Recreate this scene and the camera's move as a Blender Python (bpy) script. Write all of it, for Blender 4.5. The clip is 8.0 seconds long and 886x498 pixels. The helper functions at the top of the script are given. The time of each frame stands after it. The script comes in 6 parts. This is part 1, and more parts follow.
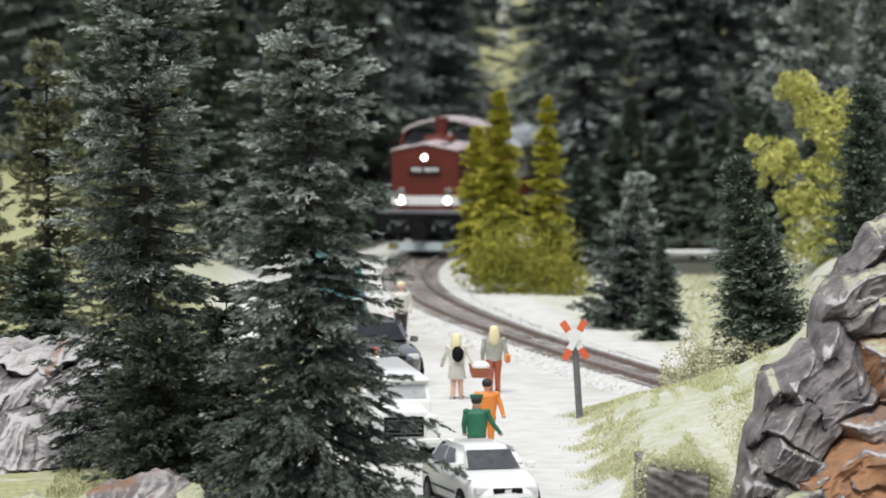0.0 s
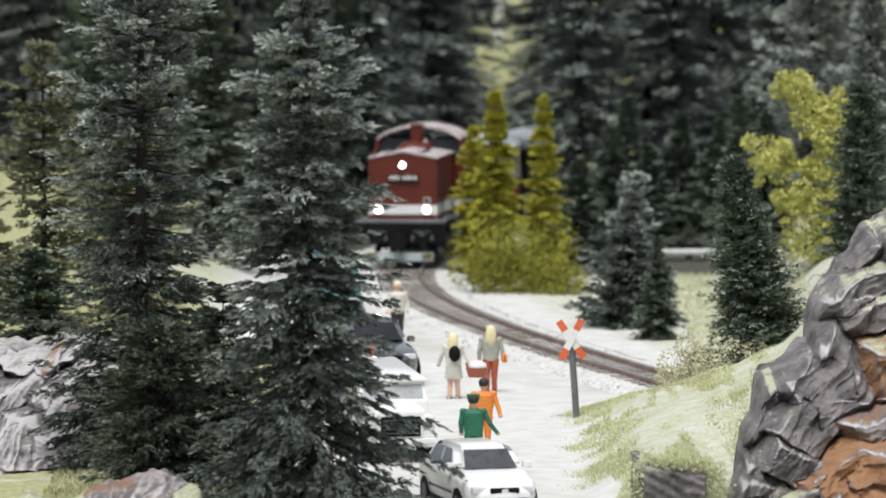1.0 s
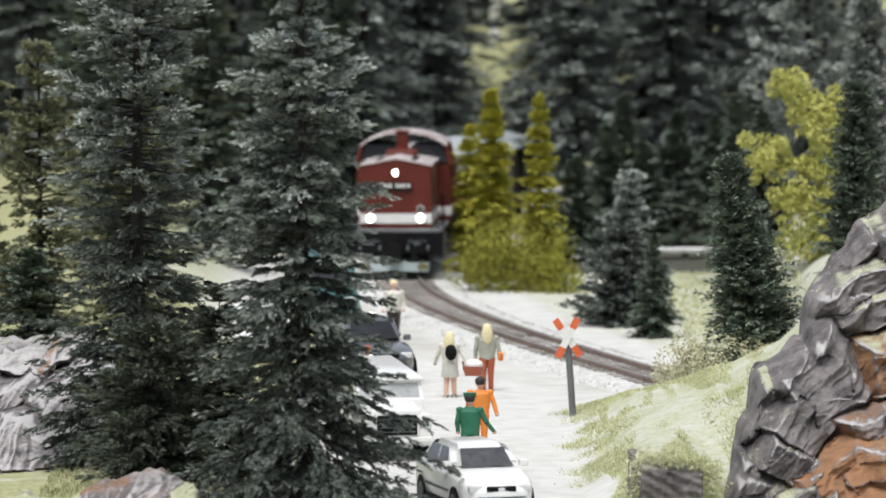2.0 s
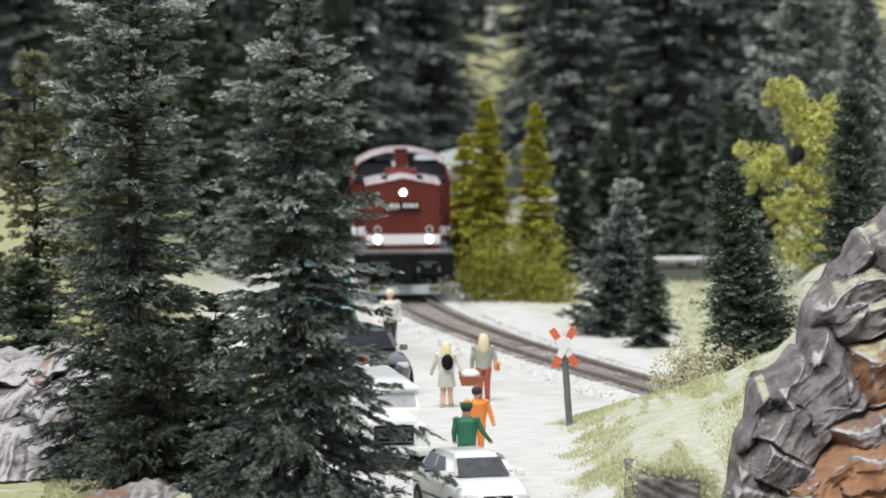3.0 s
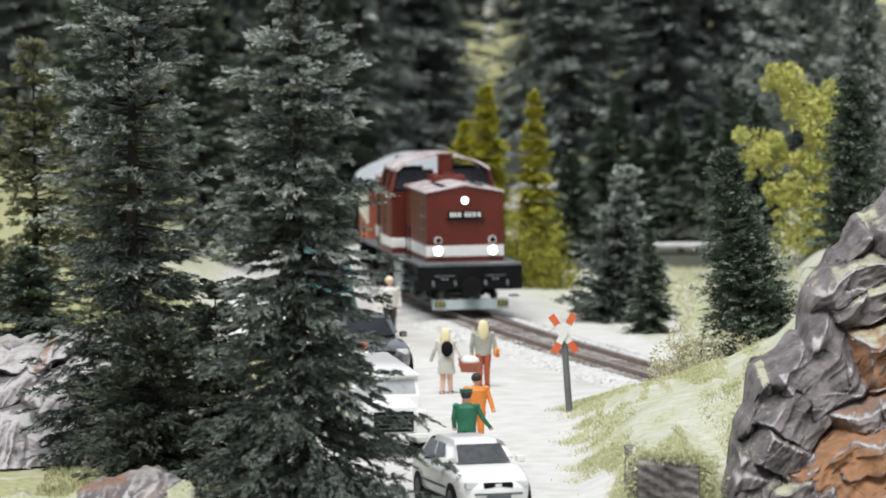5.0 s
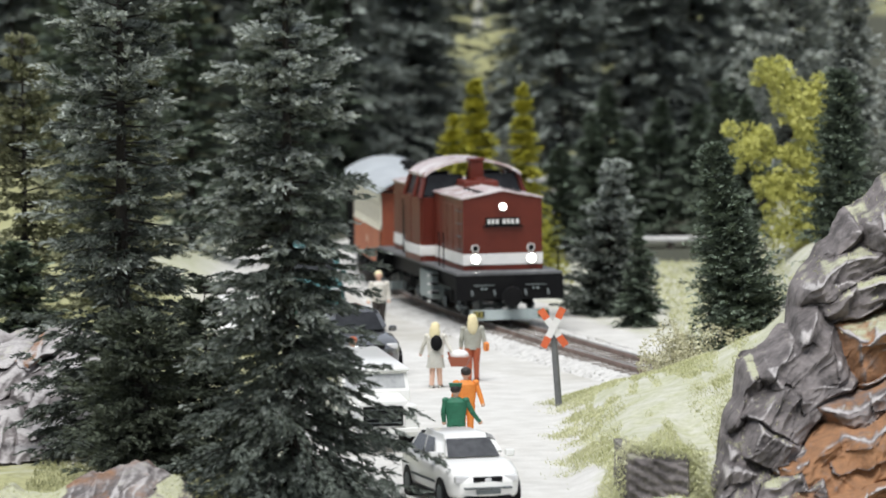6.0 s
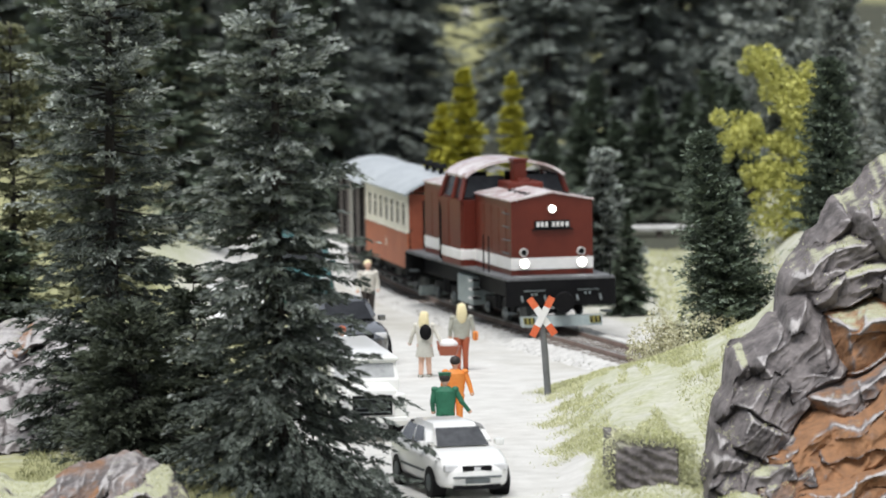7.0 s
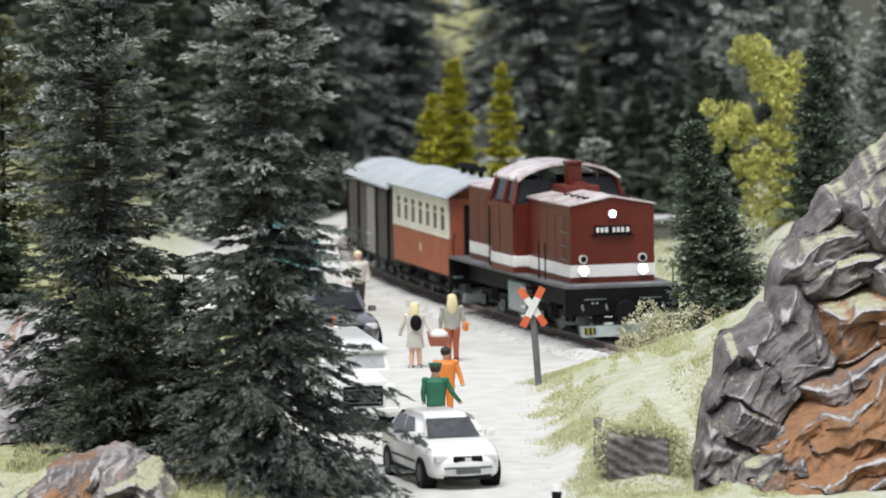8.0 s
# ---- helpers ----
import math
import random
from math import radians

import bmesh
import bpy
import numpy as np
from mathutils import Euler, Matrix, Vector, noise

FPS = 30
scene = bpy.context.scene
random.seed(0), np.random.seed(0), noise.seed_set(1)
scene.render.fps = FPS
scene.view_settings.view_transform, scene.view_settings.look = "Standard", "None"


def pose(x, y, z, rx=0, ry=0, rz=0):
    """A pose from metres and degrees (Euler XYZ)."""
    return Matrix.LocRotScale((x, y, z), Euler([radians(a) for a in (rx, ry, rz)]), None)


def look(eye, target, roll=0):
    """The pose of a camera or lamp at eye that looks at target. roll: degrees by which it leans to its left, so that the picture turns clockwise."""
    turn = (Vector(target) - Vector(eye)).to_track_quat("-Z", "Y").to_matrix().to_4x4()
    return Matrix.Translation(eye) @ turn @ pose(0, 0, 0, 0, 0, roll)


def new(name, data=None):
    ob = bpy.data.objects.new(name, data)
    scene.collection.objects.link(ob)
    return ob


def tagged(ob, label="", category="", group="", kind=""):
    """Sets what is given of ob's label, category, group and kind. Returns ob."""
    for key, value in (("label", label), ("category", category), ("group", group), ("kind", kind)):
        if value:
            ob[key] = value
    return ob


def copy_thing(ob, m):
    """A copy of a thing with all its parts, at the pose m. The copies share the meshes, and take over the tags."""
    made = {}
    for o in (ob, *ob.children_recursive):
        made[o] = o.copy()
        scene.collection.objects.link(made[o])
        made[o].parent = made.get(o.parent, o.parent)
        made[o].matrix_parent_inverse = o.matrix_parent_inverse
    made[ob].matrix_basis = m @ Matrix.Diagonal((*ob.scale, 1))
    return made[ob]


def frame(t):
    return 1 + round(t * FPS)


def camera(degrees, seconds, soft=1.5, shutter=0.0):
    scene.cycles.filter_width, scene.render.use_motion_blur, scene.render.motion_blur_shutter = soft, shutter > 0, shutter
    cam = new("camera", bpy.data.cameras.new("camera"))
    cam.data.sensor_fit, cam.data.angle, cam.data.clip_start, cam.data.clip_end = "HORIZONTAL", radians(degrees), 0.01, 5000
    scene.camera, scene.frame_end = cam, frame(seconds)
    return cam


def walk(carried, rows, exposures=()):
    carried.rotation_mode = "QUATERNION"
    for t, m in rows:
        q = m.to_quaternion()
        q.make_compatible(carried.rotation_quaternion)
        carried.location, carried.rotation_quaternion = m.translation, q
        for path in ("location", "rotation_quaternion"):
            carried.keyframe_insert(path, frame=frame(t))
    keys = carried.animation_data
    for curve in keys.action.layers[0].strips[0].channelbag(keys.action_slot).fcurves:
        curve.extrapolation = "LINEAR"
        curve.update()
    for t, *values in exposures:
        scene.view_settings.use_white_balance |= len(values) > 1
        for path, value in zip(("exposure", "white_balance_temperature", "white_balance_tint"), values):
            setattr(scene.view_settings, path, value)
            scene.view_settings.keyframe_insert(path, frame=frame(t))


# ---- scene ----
# The place is a model railway at 1:87. All sizes below are in metres of the
# full-size original; S brings them to the true size of the model.
S = 1 / 87
EYE = (0.0, 0.0, 13.714)

cam = camera(9.0, 8.0, soft=1.7)
cam.data.dof.use_dof = True
cam.data.dof.focus_distance = 130 * S
cam.data.dof.aperture_fstop = 56

# seconds, then heading, dip and lean of the hand-steadied camera in radians
TURNS = [
    (0.00, -0.00593, 0.06903, -0.00230),
    (0.50, -0.00579, 0.06884, -0.00288),
    (1.00, -0.00531, 0.06908, -0.00408),
    (1.50, -0.00484, 0.06962, -0.00535),
    (3.00, -0.00394, 0.06759, -0.00805),
    (3.50, -0.00442, 0.06684, -0.01127),
    (4.00, -0.00470, 0.06708, -0.01065),
    (4.50, -0.00445, 0.06881, -0.01055),
    (6.00, -0.00195, 0.07103, -0.01224),
    (6.50, -0.00106, 0.07222, -0.01331),
    (7.00, -0.00000, 0.07298, -0.01398),
    (7.50, 0.00083, 0.07381, -0.01570),
    (8.00, 0.00170, 0.07467, -0.01549),
]


def aimed(yaw, dip, lean):
    way = Vector((math.sin(yaw) * math.cos(dip), math.cos(yaw) * math.cos(dip), -math.sin(dip)))
    eye = Vector(EYE) * S
    return look(eye, eye + way, math.degrees(lean))


walk(cam, [(t, aimed(a, b, c)) for t, a, b, c in TURNS])

# ---- light: the lamps of the exhibition hall, soft and from above ----
world = bpy.data.worlds.new("hall")
scene.world = world
world.use_nodes = True
world.node_tree.nodes["Background"].inputs[0].default_value = (0.88, 0.96, 1.11, 1)
world.node_tree.nodes["Background"].inputs[1].default_value = 0.5
lamp = bpy.data.lights.new("hall_lamps", "SUN")
lamp.energy, lamp.angle, lamp.color = 3.1, radians(38), (1.0, 0.985, 0.975)
sun = new("hall_lamps", lamp)
sun.matrix_world = look((-0.12, -0.42, 1.0), (0, 0, 0))
scene.view_settings.exposure = 0.2

# ---- materials ----
def material(name, dark, light, size=0.5, rough=0.8, bump=0.3, metal=0.0, coat=0.0, island=0.0, each=0.0, detail=6.0, fine=6.0, power=1.0, spec=0.5):
    """A surface that varies between two colours in patches of the given size, with a finer grain and relief on it."""
    m = bpy.data.materials.new(name)
    m.use_nodes = True
    nt = m.node_tree
    bsdf = nt.nodes["Principled BSDF"]
    link = nt.links.new
    at = nt.nodes.new("ShaderNodeTexCoord")
    big = nt.nodes.new("ShaderNodeTexNoise")
    big.inputs["Scale"].default_value = 87 / size
    big.inputs["Detail"].default_value = detail
    small = nt.nodes.new("ShaderNodeTexNoise")
    small.inputs["Scale"].default_value = 87 / size * fine
    small.inputs["Detail"].default_value = 4
    link(at.outputs["Object"], big.inputs["Vector"])
    link(at.outputs["Object"], small.inputs["Vector"])
    mixed = nt.nodes.new("ShaderNodeMath")
    mixed.operation = "MULTIPLY_ADD"
    link(small.outputs[0], mixed.inputs[0])
    mixed.inputs[1].default_value = 0.5
    link(big.outputs[0], mixed.inputs[2])
    value = mixed.outputs[0]
    ramp = nt.nodes.new("ShaderNodeMapRange")
    ramp.inputs[1].default_value, ramp.inputs[2].default_value = 0.5, 1.0
    link(value, ramp.inputs[0])
    value = ramp.outputs[0]
    for amount, kind, socket in ((island, "ShaderNodeNewGeometry", "Random Per Island"), (each, "ShaderNodeObjectInfo", "Random")):
        if amount:
            src = nt.nodes.new(kind)
            mix = nt.nodes.new("ShaderNodeMix")
            mix.inputs[0].default_value = amount
            link(value, mix.inputs[2])
            link(src.outputs[socket], mix.inputs[3])
            value = mix.outputs[0]
    if power != 1.0:
        bend = nt.nodes.new("ShaderNodeMath")
        bend.operation = "POWER"
        link(value, bend.inputs[0])
        bend.inputs[1].default_value = power
        value = bend.outputs[0]
    tint = nt.nodes.new("ShaderNodeMix")
    tint.data_type = "RGBA"
    link(value, tint.inputs[0])
    tint.inputs[6].default_value = (*dark, 1)
    tint.inputs[7].default_value = (*light, 1)
    link(tint.outputs[2], bsdf.inputs["Base Color"])
    if bump:
        b = nt.nodes.new("ShaderNodeBump")
        b.inputs["Strength"].default_value = bump
        b.inputs["Distance"].default_value = size * 0.12 * S
        link(mixed.outputs[0], b.inputs["Height"])
        link(b.outputs[0], bsdf.inputs["Normal"])
    bsdf.inputs["Roughness"].default_value = rough
    bsdf.inputs["Metallic"].default_value = metal
    bsdf.inputs["Specular IOR Level"].default_value = spec
    bsdf.inputs["Coat Weight"].default_value = coat
    return m


def glowing(name, colour, strength):
    m = bpy.data.materials.new(name)
    m.use_nodes = True
    b = m.node_tree.nodes["Principled BSDF"]
    b.inputs["Base Color"].default_value = (*colour, 1)
    b.inputs["Emission Color"].default_value = (*colour, 1)
    b.inputs["Emission Strength"].default_value = strength
    return m


def layered(m, attribute, other, size, lo=0.4, hi=0.6, spread=0.5):
    """Lays a second colour over a material where a mesh attribute, broken up by noise, says so."""
    nt = m.node_tree
    bsdf = nt.nodes["Principled BSDF"]
    old = bsdf.inputs["Base Color"].links[0].from_socket
    at = nt.nodes.new("ShaderNodeAttribute")
    at.attribute_name = attribute
    co = nt.nodes.new("ShaderNodeTexCoord")
    n = nt.nodes.new("ShaderNodeTexNoise")
    n.inputs["Scale"].default_value = 87 / size
    n.inputs["Detail"].default_value = 8
    n.inputs["Roughness"].default_value = 0.65
    nt.links.new(co.outputs["Object"], n.inputs["Vector"])
    add = nt.nodes.new("ShaderNodeMath")
    add.operation = "MULTIPLY_ADD"
    nt.links.new(n.outputs[0], add.inputs[0])
    add.inputs[1].default_value = spread * 2
    off = nt.nodes.new("ShaderNodeMath")
    off.operation = "SUBTRACT"
    nt.links.new(at.outputs["Fac"], off.inputs[0])
    off.inputs[1].default_value = spread
    nt.links.new(off.outputs[0], add.inputs[2])
    r = nt.nodes.new("ShaderNodeMapRange")
    r.inputs[1].default_value, r.inputs[2].default_value = lo, hi
    nt.links.new(add.outputs[0], r.inputs[0])
    n2 = nt.nodes.new("ShaderNodeTexNoise")
    n2.inputs["Scale"].default_value = 87 / size * 5
    nt.links.new(co.outputs["Object"], n2.inputs["Vector"])
    c = nt.nodes.new("ShaderNodeMix")
    c.data_type = "RGBA"
    nt.links.new(n2.outputs[0], c.inputs[0])
    c.inputs[6].default_value = (*other[0], 1)
    c.inputs[7].default_value = (*other[1], 1)
    mix = nt.nodes.new("ShaderNodeMix")
    mix.data_type = "RGBA"
    nt.links.new(r.outputs[0], mix.inputs[0])
    nt.links.new(old, mix.inputs[6])
    nt.links.new(c.outputs[2], mix.inputs[7])
    nt.links.new(mix.outputs[2], bsdf.inputs["Base Color"])
    return m


GROUND = material("gravel_and_grass", (0.50, 0.49, 0.455), (0.66, 0.65, 0.615), 0.7, 0.95, 0.04, fine=10)
layered(GROUND, "dirt", ((0.30, 0.28, 0.23), (0.47, 0.45, 0.38)), 5.0, 0.5, 0.95, 0.6)
layered(GROUND, "grass", ((0.26, 0.28, 0.13), (0.60, 0.60, 0.46)), 0.8, 0.35, 0.75, 0.55)
layered(GROUND, "meadow", ((0.16, 0.165, 0.08), (0.52, 0.51, 0.26)), 0.8, 0.4, 0.75, 0.5)
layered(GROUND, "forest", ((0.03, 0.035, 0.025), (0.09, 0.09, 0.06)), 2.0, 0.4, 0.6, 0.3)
BALLAST = material("ballast", (0.34, 0.33, 0.31), (0.80, 0.79, 0.75), 0.22, 0.95, 0.9, island=0.35)
SLEEPER = material("sleeper", (0.07, 0.055, 0.045), (0.2, 0.165, 0.14), 0.4, 0.9, 0.4, each=0.4)
RAIL = material("rail_rust", (0.10, 0.065, 0.05), (0.24, 0.17, 0.14), 0.5, 0.6, 0.2)
RAILTOP = material("rail_top", (0.45, 0.42, 0.40), (0.7, 0.68, 0.66), 0.5, 0.3, 0.05, metal=0.8)
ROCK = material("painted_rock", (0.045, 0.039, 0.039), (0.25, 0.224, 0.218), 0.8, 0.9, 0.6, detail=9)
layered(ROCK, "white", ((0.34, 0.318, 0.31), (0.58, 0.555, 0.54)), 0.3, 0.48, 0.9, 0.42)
layered(ROCK, "ochre", ((0.13, 0.075, 0.045), (0.43, 0.215, 0.10)), 0.9, 0.5, 0.9, 0.75)
layered(ROCK, "moss", ((0.28, 0.29, 0.16), (0.58, 0.58, 0.44)), 0.4, 0.45, 0.75, 0.5)
MOSS = material("mossy_fibre", (0.16, 0.17, 0.08), (0.48, 0.48, 0.27), 0.9, 0.9, 0, island=0.5)
GRASS = material("grass_fibre", (0.33, 0.35, 0.12), (0.76, 0.75, 0.52), 0.8, 0.9, 0, island=0.35)
BARK = material("bark", (0.012, 0.010, 0.009), (0.045, 0.038, 0.033), 0.25, 0.95, 0.8)
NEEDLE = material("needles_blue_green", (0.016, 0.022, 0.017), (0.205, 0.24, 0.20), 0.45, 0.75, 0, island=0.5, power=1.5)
# pale flock on the tips, plus overhead light painted in towards the treetop
layered(NEEDLE, "frost_top_light", ((0.34, 0.385, 0.35), (0.76, 0.80, 0.75)), 0.25, 0.42, 1.0, 0.5)
NEEDLE_P = material("needles_pale", (0.07, 0.08, 0.068), (0.64, 0.68, 0.62), 0.9, 0.75, 0, island=0.45, power=1.4)
NEEDLE_D = material("needles_dark", (0.024, 0.036, 0.025), (0.25, 0.31, 0.225), 0.7, 0.8, 0, island=0.6)
NEEDLE_K = material("needles_dark_olive", (0.014, 0.019, 0.013), (0.16, 0.19, 0.13), 0.7, 0.8, 0, island=0.6, power=1.3)
# far wood: pale, low-contrast needle colour put in for its blurred look
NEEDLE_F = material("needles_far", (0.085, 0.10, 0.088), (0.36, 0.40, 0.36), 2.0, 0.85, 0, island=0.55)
NEEDLE_B = material("needles_brownish", (0.045, 0.048, 0.026), (0.33, 0.34, 0.19), 1.6, 0.8, 0, island=0.6)
NEEDLE_Y = material("needles_yellow_green", (0.26, 0.26, 0.02), (0.74, 0.70, 0.12), 1.2, 0.8, 0, island=0.55)
NEEDLE_O = material("bush_olive", (0.10, 0.105, 0.008), (0.38, 0.37, 0.05), 1.0, 0.85, 0, island=0.5)
FOAM = material("foam_foliage", (0.28, 0.29, 0.05), (0.74, 0.72, 0.24), 0.8, 0.85, 0, island=0.45)
BUSH = material("bush_foliage", (0.36, 0.34, 0.20), (0.74, 0.71, 0.52), 0.6, 0.9, 0, island=0.6)
RED = material("loco_red", (0.088, 0.014, 0.008), (0.135, 0.024, 0.013), 1.5, 0.4, 0.03, spec=0.35)
# pale patches put the glare of the hall lamps into the roof red
ROOFRED = material("red_roof_painted_glare", (0.40, 0.27, 0.26), (0.86, 0.83, 0.82), 0.5, 0.26, 0.06, spec=0.8)
WHITE = material("white_paint", (0.70, 0.69, 0.66), (0.82, 0.81, 0.79), 0.8, 0.5, 0.03)
CARWHITE = material("car_white", (0.80, 0.80, 0.76), (0.86, 0.86, 0.83), 2.0, 0.3, 0.0, coat=0.4)
CARDARK = material("car_black", (0.17, 0.173, 0.18), (0.26, 0.263, 0.27), 2.0, 0.2, 0.0, metal=0.75, coat=0.8)
CARTEAL = material("car_teal", (0.02, 0.10, 0.10), (0.05, 0.16, 0.16), 2.0, 0.3, 0.0, coat=0.4)
GLASS = material("tinted_glass", (0.012, 0.013, 0.015), (0.04, 0.042, 0.046), 1.2, 0.12, 0.0, coat=0.0, spec=0.25)
# pale panes: what they would reflect is put into the base colour
PALEGLASS = material("pale_glass", (0.20, 0.21, 0.21), (0.34, 0.35, 0.35), 1.0, 0.12, 0.0, coat=0.4)
BRIGHTGLASS = material("glass_painted_reflection", (0.30, 0.31, 0.31), (0.55, 0.56, 0.56), 0.6, 0.12, 0.0, coat=0.4)
SCREEN = material("grey_windscreen", (0.03, 0.031, 0.033), (0.10, 0.102, 0.106), 0.8, 0.12, 0.0, coat=0.3)
LAMPGLASS = material("lamp_glass", (0.5, 0.5, 0.5), (0.75, 0.75, 0.75), 0.3, 0.15, 0.0)
BLACK = material("black_plastic", (0.004, 0.004, 0.005), (0.010, 0.010, 0.010), 0.7, 0.6, 0.15, spec=0.12)
GREY = material("chassis_grey", (0.05, 0.06, 0.06), (0.15, 0.17, 0.17), 0.6, 0.6, 0.15)
WALK = material("walkway_grey", (0.05, 0.053, 0.055), (0.17, 0.175, 0.18), 0.6, 0.6, 0.15)
PLOW = material("plough_grey", (0.20, 0.25, 0.25), (0.36, 0.41, 0.40), 0.8, 0.5, 0.08)
YELLOW = material("hazard_yellow", (0.14, 0.125, 0.02), (0.25, 0.215, 0.04), 0.5, 0.6, 0.05)
COACHRED = material("coach_red", (0.33, 0.085, 0.035), (0.45, 0.14, 0.06), 1.2, 0.55, 0.04)
COACHEND = material("coach_end_red", (0.24, 0.06, 0.03), (0.34, 0.10, 0.05), 1.2, 0.55, 0.04)
CREAM = material("coach_cream", (0.68, 0.64, 0.52), (0.80, 0.77, 0.66), 1.2, 0.55, 0.04)
SILVER = material("grey_roof", (0.34, 0.37, 0.39), (0.52, 0.55, 0.565), 1.6, 0.5, 0.08)
VANBROWN = material("van_dark", (0.055, 0.045, 0.04), (0.12, 0.10, 0.088), 0.8, 0.8, 0.15)
VANPALE = material("van_pale", (0.22, 0.21, 0.18), (0.36, 0.34, 0.30), 0.8, 0.8, 0.1)
SIGNRED = material("sign_red", (0.60, 0.10, 0.03), (0.72, 0.16, 0.06), 0.4, 0.6, 0.05)
SIGNGREY = material("post_grey", (0.10, 0.105, 0.105), (0.17, 0.175, 0.175), 0.4, 0.6, 0.1)
CONCRETE = material("concrete", (0.45, 0.45, 0.42), (0.7, 0.7, 0.68), 0.6, 0.9, 0.3)
PALEPOLE = material("pale_pole", (0.62, 0.62, 0.60), (0.78, 0.78, 0.77), 0.8, 0.6, 0.05)
HEADLIGHT = glowing("headlight", (1.0, 0.97, 0.90), 9.0)
SKIN = material("paint_skin", (0.60, 0.37, 0.27), (0.70, 0.46, 0.35), 0.3, 0.6, 0)
BLOND = material("paint_blond", (0.68, 0.58, 0.32), (0.80, 0.72, 0.46), 0.2, 0.6, 0.2)
DARKHAIR = material("paint_dark_hair", (0.015, 0.012, 0.01), (0.04, 0.03, 0.025), 0.2, 0.6, 0.2)
ORANGE = material("paint_orange", (0.72, 0.20, 0.03), (0.82, 0.30, 0.06), 0.4, 0.6, 0.1)
GREEN = material("paint_green", (0.015, 0.11, 0.06), (0.03, 0.18, 0.10), 0.4, 0.6, 0.1)
RUST = material("paint_rust_brown", (0.33, 0.07, 0.03), (0.45, 0.12, 0.05), 0.4, 0.6, 0.1)
PALECLOTH = material("paint_pale_cloth", (0.55, 0.52, 0.45), (0.72, 0.70, 0.63), 0.4, 0.7, 0.1)
GREYSKIRT = material("paint_grey_beige", (0.42, 0.41, 0.36), (0.55, 0.54, 0.48), 0.4, 0.7, 0.1)
GREYCLOTH = material("paint_grey_cloth", (0.30, 0.30, 0.25), (0.42, 0.42, 0.36), 0.4, 0.7, 0.1)


# ---- building helpers ----
def P(x, y, z=0.0, rz=0.0, rx=0.0, ry=0.0):
    return pose(x * S, y * S, z * S, rx, ry, rz)


def thing(name, m, label, category, group="", kind=""):
    e = new(name)
    e.empty_display_size = 0.005
    e.matrix_basis = m
    return tagged(e, label, category, group, kind)


def mesh_of(name, bm, mats, smooth=None):
    bmesh.ops.scale(bm, vec=(S, S, S), verts=bm.verts)
    me = bpy.data.meshes.new(name)
    bm.to_mesh(me)
    bm.free()
    for m in (mats if isinstance(mats, (list, tuple)) else [mats]):
        me.materials.append(m)
    if smooth is not None:
        me.shade_smooth()
        if smooth < 180:
            me.set_sharp_from_angle(angle=radians(smooth))
    return me


def part(name, bm, mats, parent, label="", m=None, smooth=None):
    ob = new(name, mesh_of(name, bm, mats, smooth))
    ob.parent = parent
    if m is not None:
        ob.matrix_basis = m
    return tagged(ob, label)


def single(name, bm, mats, m, label, category, group="", kind="", smooth=None):
    ob = new(name, mesh_of(name, bm, mats, smooth))
    ob.matrix_basis = m
    return tagged(ob, label, category, group, kind)


def arrays(name, verts, faces, mats):
    """A mesh from computed vertex and face arrays (faces all of one size)."""
    me = bpy.data.meshes.new(name)
    v = np.asarray(verts, np.float32) * S
    f = np.asarray(faces, np.int32)
    k = f.shape[1]
    me.vertices.add(len(v))
    me.vertices.foreach_set("co", v.ravel())
    me.loops.add(f.size)
    me.loops.foreach_set("vertex_index", f.ravel())
    me.polygons.add(len(f))
    me.polygons.foreach_set("loop_start", np.arange(0, f.size, k, dtype=np.int32))
    me.update(calc_edges=True)
    me.validate()
    for m in (mats if isinstance(mats, (list, tuple)) else [mats]):
        me.materials.append(m)
    return me


def box(bm, x0, x1, y0, y1, z0, z1, bevel=0.0, mat=0):
    r = bmesh.ops.create_cube(bm, size=1, matrix=Matrix.LocRotScale(((x0 + x1) / 2, (y0 + y1) / 2, (z0 + z1) / 2), None, (x1 - x0, y1 - y0, z1 - z0)))
    vs = r["verts"]
    fs = set(f for v in vs for f in v.link_faces)
    if bevel:
        es = set(e for v in vs for e in v.link_edges)
        out = bmesh.ops.bevel(bm, geom=list(es), offset=bevel, segments=2, profile=0.5, affect="EDGES")
        fs = set(f for f in fs if f.is_valid) | set(out["faces"])
    for f in fs:
        f.material_index = mat
    return bm


def boxed(*a, **k):
    return box(bmesh.new(), *a, **k)


def rod(bm, a, b, r, r2=None, n=10, mat=0):
    a, b = Vector(a), Vector(b)
    d = b - a
    m = Matrix.Translation((a + b) / 2) @ d.to_track_quat("Z", "Y").to_matrix().to_4x4()
    out = bmesh.ops.create_cone(bm, cap_ends=True, segments=n, radius1=r, radius2=r if r2 is None else r2, depth=d.length, matrix=m)
    for f in set(f for v in out["verts"] for f in v.link_faces):
        f.material_index = mat
    return bm


def ball(bm, c, r, scale=(1, 1, 1), mat=0, n=12):
    out = bmesh.ops.create_uvsphere(bm, u_segments=n, v_segments=max(6, n - 4), radius=r, matrix=Matrix.LocRotScale(c, None, scale))
    for f in set(f for v in out["verts"] for f in v.link_faces):
        f.material_index = mat
    return bm


